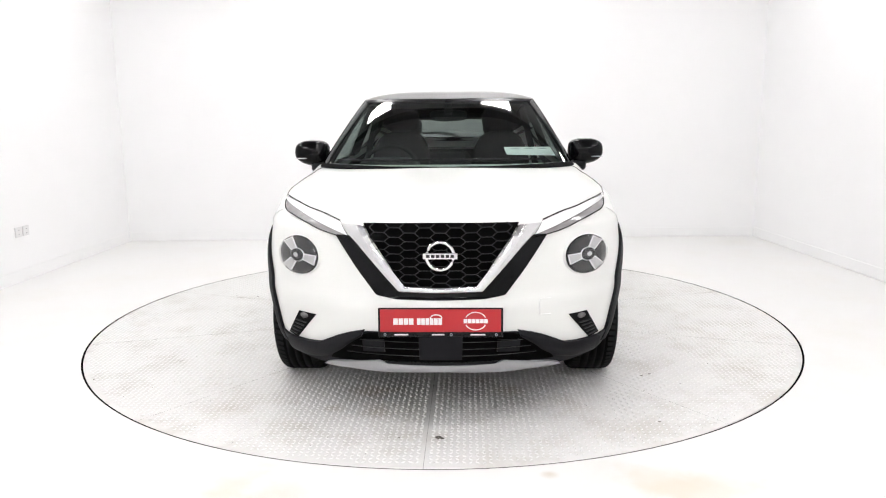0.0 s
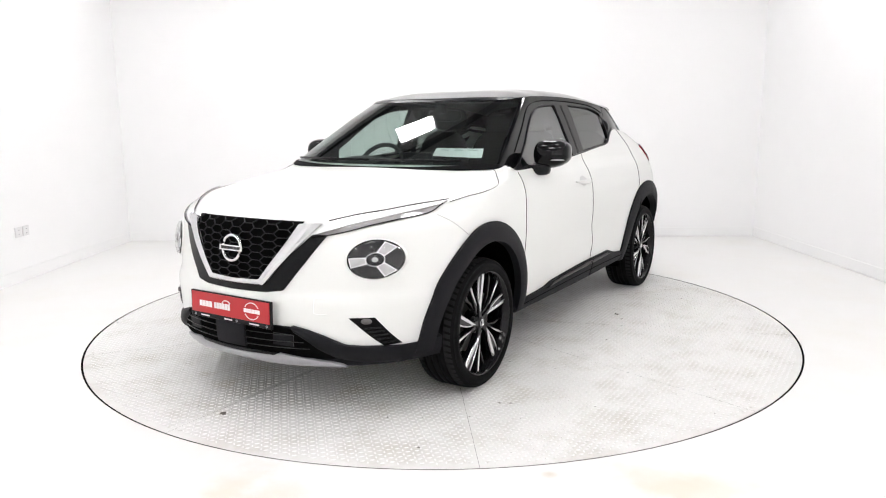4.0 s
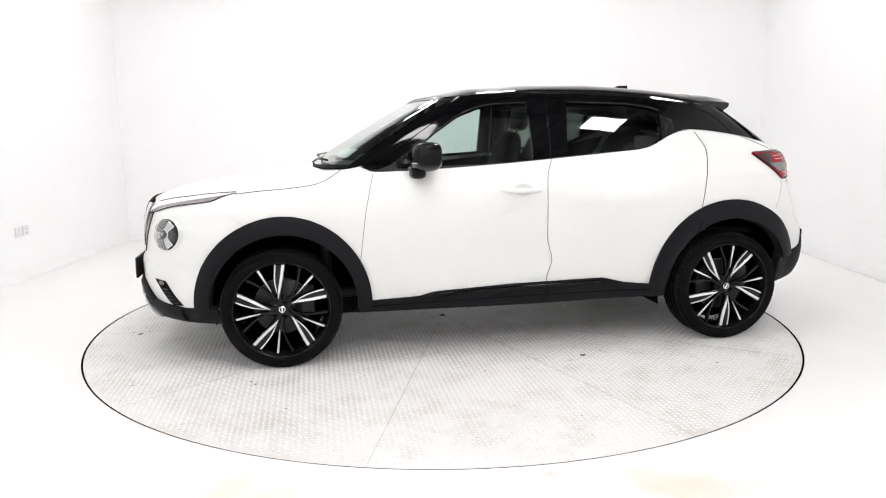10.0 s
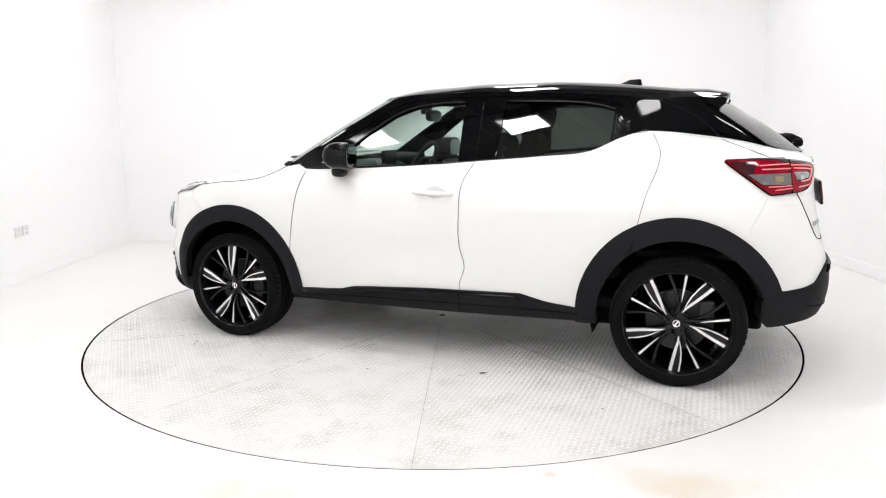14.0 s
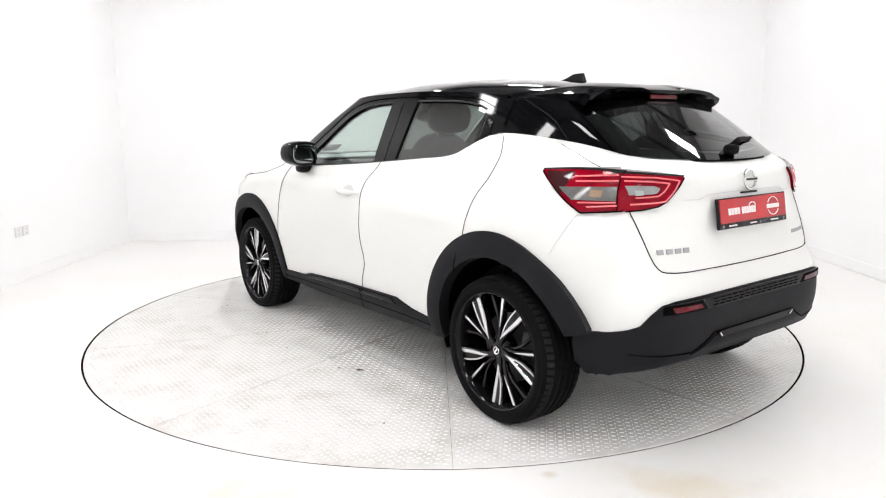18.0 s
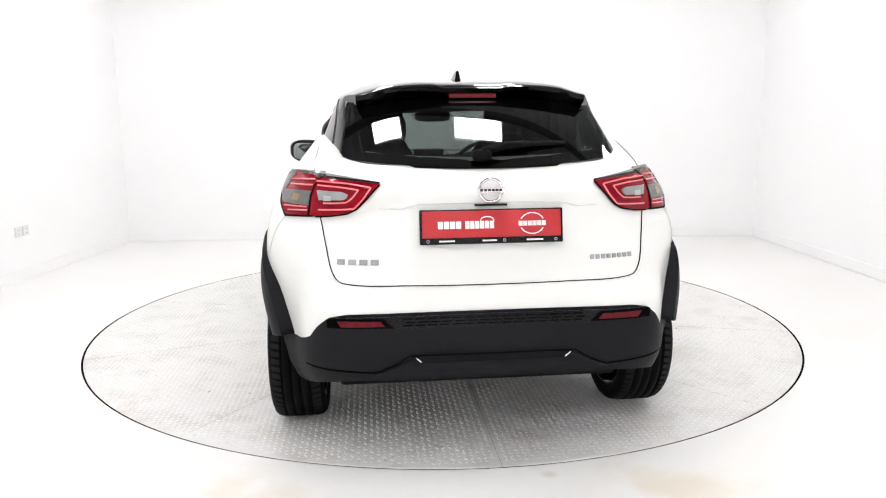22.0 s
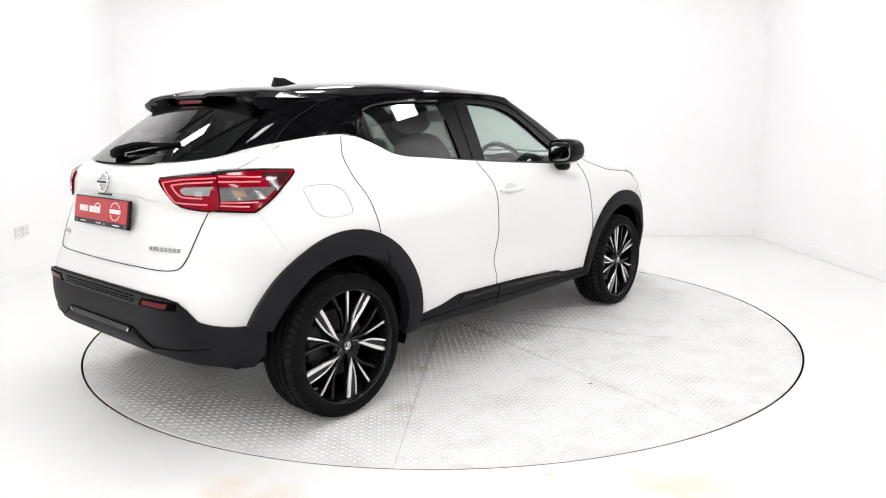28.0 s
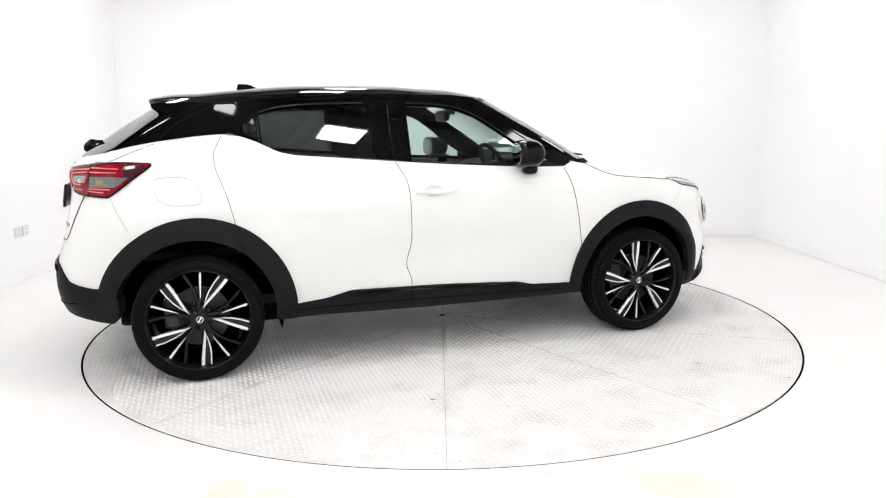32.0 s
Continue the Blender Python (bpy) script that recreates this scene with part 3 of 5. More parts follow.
patch("pillar_frame", [(-.555, 1.05)] + front_top + rear_top + [(1.30, 1.352)], screen_side + [(y, roof_edge(y)) for y in (.1, .4, .7, 1.0, 1.2, 1.34)],
      cabin, .0, BLACK, car, n=60, m=8, depth=.03, label="gloss black roof pillar frame")
patch("mirror_base", [(-.555, 1.045), (-.40, 1.055)], [(-.43, 1.088), (-.40, 1.105)], cabin, .006, SATIN, car, n=8, m=6, depth=.02)
patch("centre_pillar", [(.40, 1.095), (.605, 1.118)], [(.397, 1.432), (.637, 1.434)], cabin, .003, BLACK, car, n=8, m=12, depth=.03)
seam("pillar_joint", [(.502, 1.112), (.506, 1.28), (.506, 1.428)], cabin, .0045, RIM, car, off=.0085, smooth=False, n=20)
seam("window_trim", [(-.43, 1.085), (-.244, 1.204), (-.15, 1.276), (-.02, 1.36), (.107, 1.407), (.25, 1.425), (.392, 1.43)], cabin, .010, SATIN, car, off=.0065, n=50)
seam("window_trim", [(.645, 1.432), (1.0, 1.420), (1.15, 1.40), (1.224, 1.378)], cabin, .010, SATIN, car, off=.0065, n=40)
seam("frame_joint", [(-.43, 1.150), (-.20, 1.300), (-.03, 1.408), (.15, 1.448), (.5, 1.458), (.9, 1.448), (1.15, 1.425), (1.28, 1.385)], cabin, .003, GAP, car, off=.0045, n=70)
patch("quarter_panel", [(1.21, 1.195), (1.277, 1.223), (1.392, 1.266)], [(1.224, 1.380), (1.30, 1.354), (1.40, 1.30)], cabin, .003, BLACK, car, n=12, m=8, depth=.02)
patch("rear_pillar", [(1.385, 1.258), (1.55, 1.236), (1.7, 1.218), (1.85, 1.197), (1.965, 1.188)], [(1.30, 1.356), (1.34, 1.425), (1.50, 1.42), (1.62, 1.405), (1.715, 1.396)],
      cabin, .002, BLACK, car, n=24, m=12, depth=.02, label="gloss black rear roof pillar")
patch("glass_frit", [(-.545, 1.192), (-.47, 1.166), (-.40, 1.158), (0, 1.149), (.40, 1.158), (.47, 1.166), (.545, 1.192)], [(-.535, 1.225), (-.42, 1.206), (0, 1.196), (.42, 1.206), (.535, 1.225)], glass, -.006, RUBBER, car, n=40, m=3, depth=0, both=False, smooth=(True, True))
patch("glass_frit", [(.455, 1.18), (.425, 1.41)], [(.548, 1.20), (.512, 1.40)], glass, -.004, RUBBER, car, n=20, m=6, depth=0)
patch("glass_frit", [(-.50, 1.315), (-.42, 1.335), (-.30, 1.357), (0, 1.366), (.30, 1.357), (.42, 1.335), (.50, 1.315)], [(-.50, 1.402), (0, 1.428), (.50, 1.402)], glass, -.005, RUBBER, car, n=30, m=3, depth=0, both=False)
patch("front_door_glass", [(-.44, 1.068), (-.2, 1.080), (.11, 1.092), (.40, 1.11)], front_top, cabin, -.006, CLEAR, car, n=24, m=10, depth=0, label="clear greenish side window")
patch("rear_door_glass", [(.60, 1.126), (.9, 1.150), (1.118, 1.166), (1.214, 1.205)], rear_top, cabin, -.006, TINTED, car, n=24, m=10, depth=0, label="dark tinted rear side window")
seam("belt_trim", belt, cabin, .026, SATIN, car, off=.007, smooth=False, n=60)
patch("windscreen", [(-.722, 1.085), (0, 1.070), (.722, 1.085)], [(-.556, 1.468), (0, 1.470), (.556, 1.468)], screen, -.002, CLEAR, car, n=40, m=20, depth=0, both=False,
      smooth=(True, False), label="raked clear windscreen")
patch("tailgate_glass", [(-.552, 1.200), (-.53, 1.183), (-.48, 1.167), (-.40, 1.159), (0, 1.151), (.40, 1.159), (.48, 1.167), (.53, 1.183), (.552, 1.200)], [(-.515, 1.402), (0, 1.430), (.515, 1.402)], glass, .002, REAR_TINT, car, n=40, m=16,
      depth=0, both=False, smooth=(True, True), label="dark tailgate window")

# painted shelf between the waist line and the rear pillar
verts, N = [], 40
for k in range(N + 1):
    y = 1.36 + (2.13 - 1.36) * k / N
    z = body_top(y)
    xo, xi = side(y, z)[0], cabin(y, z + .03)[0] - .03
    for q in range(5):
        verts.append((xo + (min(xi, xo - .01) - xo) * q / 4, y, z - .001 + .03 * (q / 4) ** 1.6))
faces = [(5 * i + q, 5 * i + q + 1, 5 * i + q + 6, 5 * i + q + 5) for i in range(N) for q in range(4)]
put("rear_shoulder", verts, faces, PAINT, car)
put("rear_shoulder", [(-x, y, z) for x, y, z in verts], [f[::-1] for f in faces], PAINT, car)

# roof
roof_mid = curve((-.21, 1.465), (-.05, 1.497), (.08, 1.523), (.26, 1.533), (.5, 1.547), (.81, 1.547), (1.17, 1.529), (1.53, 1.494), (1.9, 1.455))
NU, NV, ROOF_END = 40, 50, 1.66
verts = []
for j in range(NV + 1):
    for i in range(NU + 1):
        u = 2 * i / NU - 1
        y0 = screen(u * .95 * cabin_w(-.1, 1.465), 1.465)[1]
        y = y0 + (ROOF_END - y0) * j / NV
        ze = roof_edge(y)
        z = ze + (roof_mid(y) - ze) * (1 - abs(u) ** 4.4)
        verts.append((u * (cabin(y, ze)[0] + .002), y, z))
faces = [(j * (NU + 1) + i, j * (NU + 1) + i + 1, (j + 1) * (NU + 1) + i + 1, (j + 1) * (NU + 1) + i) for j in range(NV) for i in range(NU)]
put("roof", verts, faces, BLACK, car, "gloss black roof panel")
put("roof_lining", [(x * .97, y + .01, z - .035) for x, y, z in verts], [f[::-1] for f in faces], LINING, car)

# spoiler: wide blade whose ends turn down to the pillars
verts, faces = [], []
N, k = 48, 9
for i in range(N + 1):
    u = 2 * i / N - 1
    a = abs(u)
    drop = min(1, max(0, (a - .58) / .36))
    drop = drop * drop * (3 - 2 * drop)
    tip_y = 1.787 - .022 * a**3
    tip_z = 1.462 + .008 * min(1, max(0, (a - .27) / .04)) * min(1, max(0, (.9 - a) / .1)) - .030 * a**4
    y0 = 1.56 - .12 * a**5
    z0 = roof_edge(y0) + (roof_mid(y0) - roof_edge(y0)) * (1 - a**4.4) + .004
    prof = [(y0, z0), ((y0 + tip_y) / 2, (z0 + tip_z) / 2 + .006), (tip_y - .02, tip_z), (tip_y, tip_z - .007), (tip_y - .006, tip_z - .022 - .006 * drop),
            (1.735 - .01 * drop, tip_z - .042 - .012 * drop), (1.665, 1.405 - .040 * drop), (1.625, 1.40 - .046 * drop), (1.58 - .05 * drop, 1.40 - .014 * drop)]
    for j, (y, z) in enumerate(prof):
        blade = .548 - .062 * min(1, max(0, (y - 1.50) / .24))
        if j >= 5:
            blade += ((cabin(y, z)[0] + .004) - blade) * drop
        verts.append((u * blade, y, z))
for i in range(N):
    for j in range(k):
        faces.append((i * k + j, (i + 1) * k + j, (i + 1) * k + (j + 1) % k, i * k + (j + 1) % k))
faces += [tuple(range(k))[::-1], tuple(N * k + j for j in range(k))]
spoiler = put("spoiler", verts, faces, BLACK, car, "gloss black roof spoiler")
spoiler.data.set_sharp_from_angle(angle=radians(32))

# arches, sills and bumpers
def ring(mid, rx, rz, a0, a1, power=2.):
    def sp(v):
        return math.copysign(abs(v) ** (2 / power), v)
    return [(mid + rx * sp(math.cos(a)), HUB_Z + rz * sp(math.sin(a))) for a in (radians(a0 + (a1 - a0) * k / 40) for k in range(41))]


def flared_side(y, z):
    """The flank behind the rear wheel, where the arch stands out from the drawn-in bumper."""
    x, y, z = side(y, z)
    q = min(1, max(0, (y - 1.76) / .24))
    return (x + .048 * q * q * (3 - 2 * q) * low_part(z), y, z)


patch("front_arch", ring(-1.032, .395, .405, -4, 186), ring(-1.033, .475, .503, -4, 185), side, .014, CLAD, car, n=60, m=6, depth=.04, crown=.006, label="dark grained wheel arch cladding")
patch("rear_arch", ring(1.591, .402, .411, 21, 186), ring(1.580, .498, .523, 18.5, 185), flared_side, .013, CLAD, car, n=60, m=6, depth=.055, crown=.006, label="dark grained wheel arch cladding")
patch("sill", [(-.645, .285), (.3, .280), (1.14, .295)], [(-.56, .352), (-.30, .362), (-.21, .385), (.24, .408), (.79, .418), (.93, .382), (1.12, .362)], side, .010, CLAD, car, n=50, m=6,
      depth=.03, smooth=(True, False), crown=.006, label="dark plastic sill cladding")
patch("sill_insert", [(-.27, .352), (.0, .366), (.3, .374), (.80, .384)], [(-.19, .376), (.0, .389), (.3, .400), (.76, .409)], side, .0165, BLACK, car, n=30, m=5, depth=.006, crown=.007, label="gloss black strip along the sill")
seam("sill_joint", [(.447, .412), (.446, .30)], side, .004, GAP, car, off=.0275, smooth=False, n=10)
seam("sill_step", [(-.56, .322), (-.2, .330), (.4, .338), (.9, .340), (1.1, .338)], side, .005, GAP, car, off=.0175, n=30)

top_f = [(-78, .352), (-68, .342), (-57, .337), (-45, .345), (-41, .352), (-31, .403), (-22.5, .430), (0, .44), (22.5, .430), (31, .403), (41, .352), (45, .345), (57, .337), (68, .342), (78, .352)]
patch("front_bumper_cladding", [(-79, .258), (-60, .254), (-42, .246), (0, .274), (42, .246), (60, .254), (79, .258)], top_f, nose_wrap, .010, CLAD, car, n=78, m=8, depth=.03, both=False, label="dark plastic lower front bumper")
patch("bumper_tusk", [(23.6, .408), (28, .372), (31.5, .338), (38, .296), (46, .272), (60, .262)], [(22.8, .437), (28, .420), (32, .402), (40.5, .354), (46, .347), (60, .339)], nose_wrap, .017, CLAD, car, n=30, m=6, depth=.02,
      crown=.011, label="raised dark wedge at the corner of the bumper")
patch("intake_shutter", [(-23.5, .345), (-16.5, .350)], [(-23.5, .398), (-16.5, .402)], nose_wrap, .019, CLAD, car, n=5, m=3, depth=.006, both=False)
patch("intake_shutter", [(16.5, .350), (23.5, .345)], [(16.5, .402), (23.5, .398)], nose_wrap, .019, CLAD, car, n=5, m=3, depth=.006, both=False)
patch("lower_intake", [(-37, .292), (0, .300), (37, .292)], [(-35, .318), (-31, .345), (-22, .427), (0, .436), (22, .427), (31, .345), (35, .318)], nose_wrap, .014, GAP, car, n=40, m=5, depth=.01, both=False)
for z, w in ((.340, 29), (.368, 27), (.398, 24)):
    seam("intake_bar", [(-w, z), (0, z), (w, z)], nose_wrap, .005, RIM, car, off=.024, both=False)
patch("intake_block", [(-6.2, .325), (6.2, .325)], [(-6.2, .425), (6.2, .425)], nose_wrap, .0255, CLAD, car, n=8, m=4, depth=.012, both=False)
patch("skid_trim", [(-41, .244), (-30, .247), (0, .266), (30, .247), (41, .244)], [(-39.5, .262), (-36, .276), (-18, .312), (-16.8, .298), (0, .296), (16.8, .298), (18, .312), (36, .276), (39.5, .262)], nose_wrap, .022, SILVER, car, n=64, m=4, depth=.02, both=False, crown=.005,
      label="silver painted skid trim")
patch("skid_step", [(-16.4, .297), (0, .295), (16.4, .297)], [(-17.2, .309), (0, .311), (17.2, .309)], nose_wrap, .018, SATIN, car, n=20, m=2, depth=.02, both=False)
top_r = [(-86.5, .498), (-77, .503), (-64, .522), (-54, .540), (-45, .585), (-36, .618), (-25, .630), (0, .634), (25, .630), (36, .618), (45, .585), (54, .540), (64, .522), (77, .503), (86.5, .498)]
patch("rear_bumper_cladding", [(-87, .455), (-85.9, .37), (-82, .318), (-75, .322), (-60, .346), (-40, .366), (-20, .378), (0, .378), (20, .378), (40, .366), (60, .346), (75, .322), (82, .318), (85.9, .37), (87, .455)], top_r, tail_wrap, .010, CLAD, car, n=150, m=10, depth=.05, both=False, crown=.008,
      label="dark plastic lower rear bumper")

# shut lines
seam("shut_line", [(-.535, 1.045), (-.56, .95), (-.584, .84), (-.611, .645), (-.62, .58)], side, .0025, SHUT, car, off=.0029)
seam("shut_line", [(.50, 1.105), (.455, 1.0), (.445, .85), (.447, .66), (.475, .54), (.447, .45), (.445, .40)], side, .0025, SHUT, car, off=.0029)
seam("shut_line", [(1.425, 1.255), (1.468, 1.15), (1.458, 1.08), (1.42, .97), (1.39, .85), (1.37, .74)], side, .0025, SHUT, car, off=.0029)
seam("shut_line", [(-1.263, .953), (-1.135, .968), (-.994, .979), (-.846, .998), (-.771, 1.026), (-.69, 1.075)], side, .0025, SHUT, car, off=.0029)
seam("shut_line", [(-1.371, .905), (-1.231, .80)], side, .0016, PAINT_SHADE, car, smooth=False)
seam("shut_line", [(1.965, .96), (1.93, .88), (1.89, .80)], side, .0016, PAINT_SHADE, car, smooth=False)
seam("shut_line", [(1.752, 1.222), (1.80, 1.203), (1.84, 1.189), (1.926, 1.153), (1.993, 1.127)], side, .0015, SHUT, car, off=.0025)
# the bright edge along this pillar joint is put into a greyer line
seam("shut_line", [(1.435, 1.424), (1.53, 1.380), (1.64, 1.322), (1.755, 1.218)], cabin, .0035, CLAD, car, off=.0058)
seam("arch_joint", [(1.372, .735), (1.36, .70), (1.355, .655)], side, .003, GAP, car, off=.020)
gate = [(.640, 1.0), (.626, .973), (.606, .872), (.583, .773), (.548, .736), (.291, .728)]
seam("shut_line", gate + [(0, .725)] + [(-x, z) for x, z in gate[::-1]], rear, .0036, GAP, car, both=False, n=90)

# grille
def grille_face(x, z):
    """The nose without the roll-over into the bonnet."""
    low = min(z, .835)
    return (x, front(x, low)[1] + .30 * (z - low), z)


patch("grille_surround", [(.0, .572), (.19, .574), (.274, .586), (.372, .712), (.460, .836)], [(0, .606), (.172, .609), (.20, .63), (.30, .742), (.398, .838)], front, .006, BLACK, car, n=40, m=4, depth=.02, label="gloss black grille surround")
patch("grille_trim", [(.0, .602), (.174, .605), (.30, .742), (.430, .884)], [(0, .624), (.150, .629), (.287, .80), (.333, .880)], grille_face, .013, SATIN_CHROME, car, n=60, m=8, depth=.035, crown=.005, label="satin chrome v-shaped grille trim")
patch("grille_back", [(-.15, .622), (0, .62), (.15, .622)], [(-.336, .885), (0, .888), (.336, .885)], front, .006, GAP, car, n=30, m=26, depth=.01, both=False)
seam("bonnet_edge", [(-.335, .886), (-.2, .888), (0, .890), (.2, .888), (.335, .886)], front, .006, GAP, car, both=False)

# lamps
lamp_low = [(.778, .945), (.760, .911), (.69, .892), (.617, .874), (.545, .853), (.480, .838), (.392, .824)]
lamp_high = [(.779, .958), (.69, .943), (.612, .926), (.535, .912), (.442, .888)]
patch("daylight_lamp", lamp_low, lamp_high, front, .005, SMOKE, car, n=60, m=10, depth=.012, label="slim daytime running lamp under the bonnet")
patch("light_guide", [(.772, .943), (.69, .918), (.612, .896), (.535, .874), (.404, .836)], [(.776, .953), (.69, .939), (.612, .922), (.535, .907), (.440, .883)], front, .010, WHITE_LENS, car, n=60, m=6, depth=.006, label="white light guide strip")
seam("lamp_gap", lamp_high, front, .004, GAP, car, off=.011, n=50)
seam("lamp_gap", lamp_low, front, .004, GAP, car, off=.009, n=50)

# mirrors
for s in (1, -1):
    mir = new("door_mirror")
    mir.parent = car
    mir.matrix_basis = pose(s * .865, -.255, 1.136, 0, 0, s * 8)
    bm = blob(.208, .185, .160, 3.4)
    for v in bm.verts:
        v.co.z *= 1 - .24 * max(0, s * v.co.x / .104) ** 1.5
        v.co.z += .010 * max(0, s * v.co.x / .104)
        if v.co.y > .062:
            v.co.y = .062 + (v.co.y - .062) * .1
        v.co.y += .25 * abs(v.co.z) * (v.co.y < 0)
    part("housing", bm, BLACK, mir, "gloss black mirror housing", smooth=True)
    bm = blob(.10, .085, .07, 3, (-s * .055, -.03, -.085))
    part("stalk", bm, SATIN, mir, smooth=True)
    part("arm", box(.10, .07, .028, .01, (-s * .09, -.03, -.072)), SATIN, mir)
    part("mirror_glass", blob(.168, .008, .115, 3.4, (0, .066, .002)), MIRROR, mir, "silvered mirror glass", smooth=True)
    part("indicator", blob(.085, .02, .008, 2.5, (s * .045, -.076, -.030)), CLEAR_LENS, mir, smooth=True)

# ---- wheels ----
def slab_along(pts, x_top, x_low, mat, name, parent, label=""):
    """A blade on the wheel's face: (radius, angle in degrees, half width) points, from the hub out."""
    v, f = [], []
    for r, a, w, drop in pts:
        a = radians(a)
        er, et = Vector((0, math.cos(a), math.sin(a))), Vector((0, -math.sin(a), math.cos(a)))
        for xx, ww in ((x_low, w * 1.25), (x_top - drop - .003, w), (x_top - drop, w * .75)):
            v += [er * r + et * ww + Vector((xx, 0, 0)), er * r - et * ww + Vector((xx, 0, 0))]
    for i in range(len(pts) - 1):
        p, q = 6 * i, 6 * (i + 1)
        f += [(p + 4, q + 4, q + 5, p + 5), (p + 2, q + 2, q + 4, p + 4), (p, q, q + 2, p + 2), (p + 5, q + 5, q + 3, p + 3), (p + 3, q + 3, q + 1, p + 1)]
    f += [(0, 2, 4, 5, 3, 1), tuple(6 * (len(pts) - 1) + k for k in (1, 3, 5, 4, 2, 0))]
    return put(name, v, f, mat, parent, label, smooth=False)


def wheel(s, y, spin):
    w = new("wheel")
    w.parent = car
    w.matrix_basis = pose(s * (.754 if y < 0 else .764), y, .3275, 0, 0, 0 if s > 0 else 180)
    prof = [(.250, -.103), (.268, -.112), (.293, -.1145), (.311, -.108), (.3195, -.097)]
    for x0, x1 in ((-.092, -.060), (-.052, -.022), (-.014, .014), (.022, .052), (.060, .092)):
        for x in (x0, x1):
            r = .3285 - .006 * (abs(x) / .092) ** 3
            prof += [(r - .009, x - .001), (r, x)] if x == x0 else [(r, x), (r - .009, x + .001)]
    prof = [p for k, p in enumerate(prof) if k not in (5,)]
    prof = prof[:-1] + [(.3195, .097), (.311, .108), (.3075, .1095), (.3065, .108), (.295, .1145), (.283, .1155), (.272, .1140), (.263, .1085), (.254, .103)]
    v, f = lathe(prof, 90)
    tyre = put("tyre", v, f, RUBBER, w, "black low-profile tyre with grooved tread")
    v, f = [], []
    for k in range(64):
        for side_of in (-1, 1):
            a = 2 * math.pi * (k + .5 * (side_of > 0)) / 64
            for x, da in ((.064, 0), (.098, .02)):
                for dr in (0, 1):
                    rr = (.3294 if x < .09 else .3214)
                    for dw in (-.0105, .0105):
                        v.append((side_of * x, rr * math.cos(a + da + dw / rr), rr * math.sin(a + da + dw / rr)) if dr else (side_of * x, (rr - .004) * math.cos(a + da + dw / rr), (rr - .004) * math.sin(a + da + dw / rr)))
            b = len(v) - 8
            f.append((b + 2, b + 3, b + 7, b + 6))
    tagged(put("tread_pattern", v, f, TREAD_RUBBER, w), kind="stuff")
    v, f = lathe([(.255, .1035), (.2625, .1090), (.262, .1110), (.259, .1110), (.256, .106), (.247, .090), (.238, .03), (.232, -.098), (.25, -.103)], 72)
    put("rim", v, f, RIM, w, "gloss black alloy rim")
    v, f = lathe([(.001, .086), (.030, .086), (.034, .080), (.048, .076), (.060, .060), (.062, .03), (.001, .02)], 40)
    put("hub", v, f, RIM, w)
    v, f = lathe([(.001, .0885), (.024, .0885), (.0265, .086), (.0265, .08)], 32)
    put("centre_cap", v, f, SATIN, w)
    v, f = lathe([(.0135, .0885), (.0135, .0900), (.0185, .0900), (.0185, .0885)], 32)
    put("cap_ring", v, f, CHROME, w)
    part("cap_bar", box(.0016, .036, .007, 0, (.0898, 0, 0)), CHROME, w, m=pose(0, 0, 0, spin, 0, 0))
    for k in range(5):
        b = spin + 72 * k
        # a dark forked spoke with two bright blades, a single blade, and a dark bent branch behind
        slab_along([(.030, b + 14, .016, .004), (.065, b + 12, .013, .002), (.10, b + 6.5, .014, .003), (.15, b + 4.5, .019, .003), (.20, b + 2, .020, .003), (.257, b, .023, .003)], .089, .055, RIM, "spoke", w)
        slab_along([(.045, b + 36, .013, .012), (.085, b + 30, .008, .008), (.125, b + 27.5, .007, .005), (.19, b + 27.3, .009, .005), (.257, b + 27.4, .011, .005)], .089, .055, RIM, "spoke", w)
        slab_along([(.050, b - 36, .008, .016), (.10, b - 37, .006, .014), (.15, b - 34, .006, .012), (.20, b - 29, .008, .012), (.257, b - 25, .009, .012)], .088, .06, RIM, "branch", w)
        slab_along([(.062, b + 13, .0012, .0015), (.085, b + 9, .0055, .002), (.105, b + 5, .0078, .0025), (.155, b - .8, .0088, .003), (.20, b - 3.3, .0092, .003), (.255, b - 4.6, .0095, .003)], .0915, .08, MACHINED, "bright_blade", w)
        slab_along([(.090, b + 12.5, .0012, .003), (.115, b + 12.2, .0032, .003), (.155, b + 11, .0040, .003), (.20, b + 8.0, .0042, .003), (.255, b + 4.6, .0046, .003)], .0915, .08, MACHINED, "bright_blade", w)
        slab_along([(.112, b + 26.2, .001, .004), (.14, b + 26.5, .0034, .005), (.19, b + 27.0, .0058, .005), (.255, b + 27.4, .0072, .005)], .0910, .08, MACHINED, "bright_blade", w)
        a = radians(b - 14)
        v, f = lathe([(.001, .072), (.009, .072), (.0115, .069), (.0115, .055)], 10)
        put("wheel_nut", v, f, SATIN, w, m=pose(0, .054 * math.cos(a), .054 * math.sin(a)))
    v, f = lathe([(.06, -.01), (.155, -.01), (.155, .012), (.06, .012)], 48, True)
    put("brake_disc", v, f, DISC, w, "ground steel brake disc", smooth=False)
    bm = box(.05, .075, .16, .012, (.005, .135 if s * 1 > 0 else -.135, .03))
    part("brake_caliper", bm, DARK_METAL, w)
    v, f = lathe([(.001, -.08), (.231, -.08), (.231, -.085), (.001, -.085)], 40)
    put("backing_plate", v, f, GAP, w)
    return w


wheels = [wheel(1, AXLE_F - .004, 91), wheel(1, AXLE_R - .005, 54), wheel(-1, AXLE_F - .004, 97), wheel(-1, AXLE_R - .005, 59)]


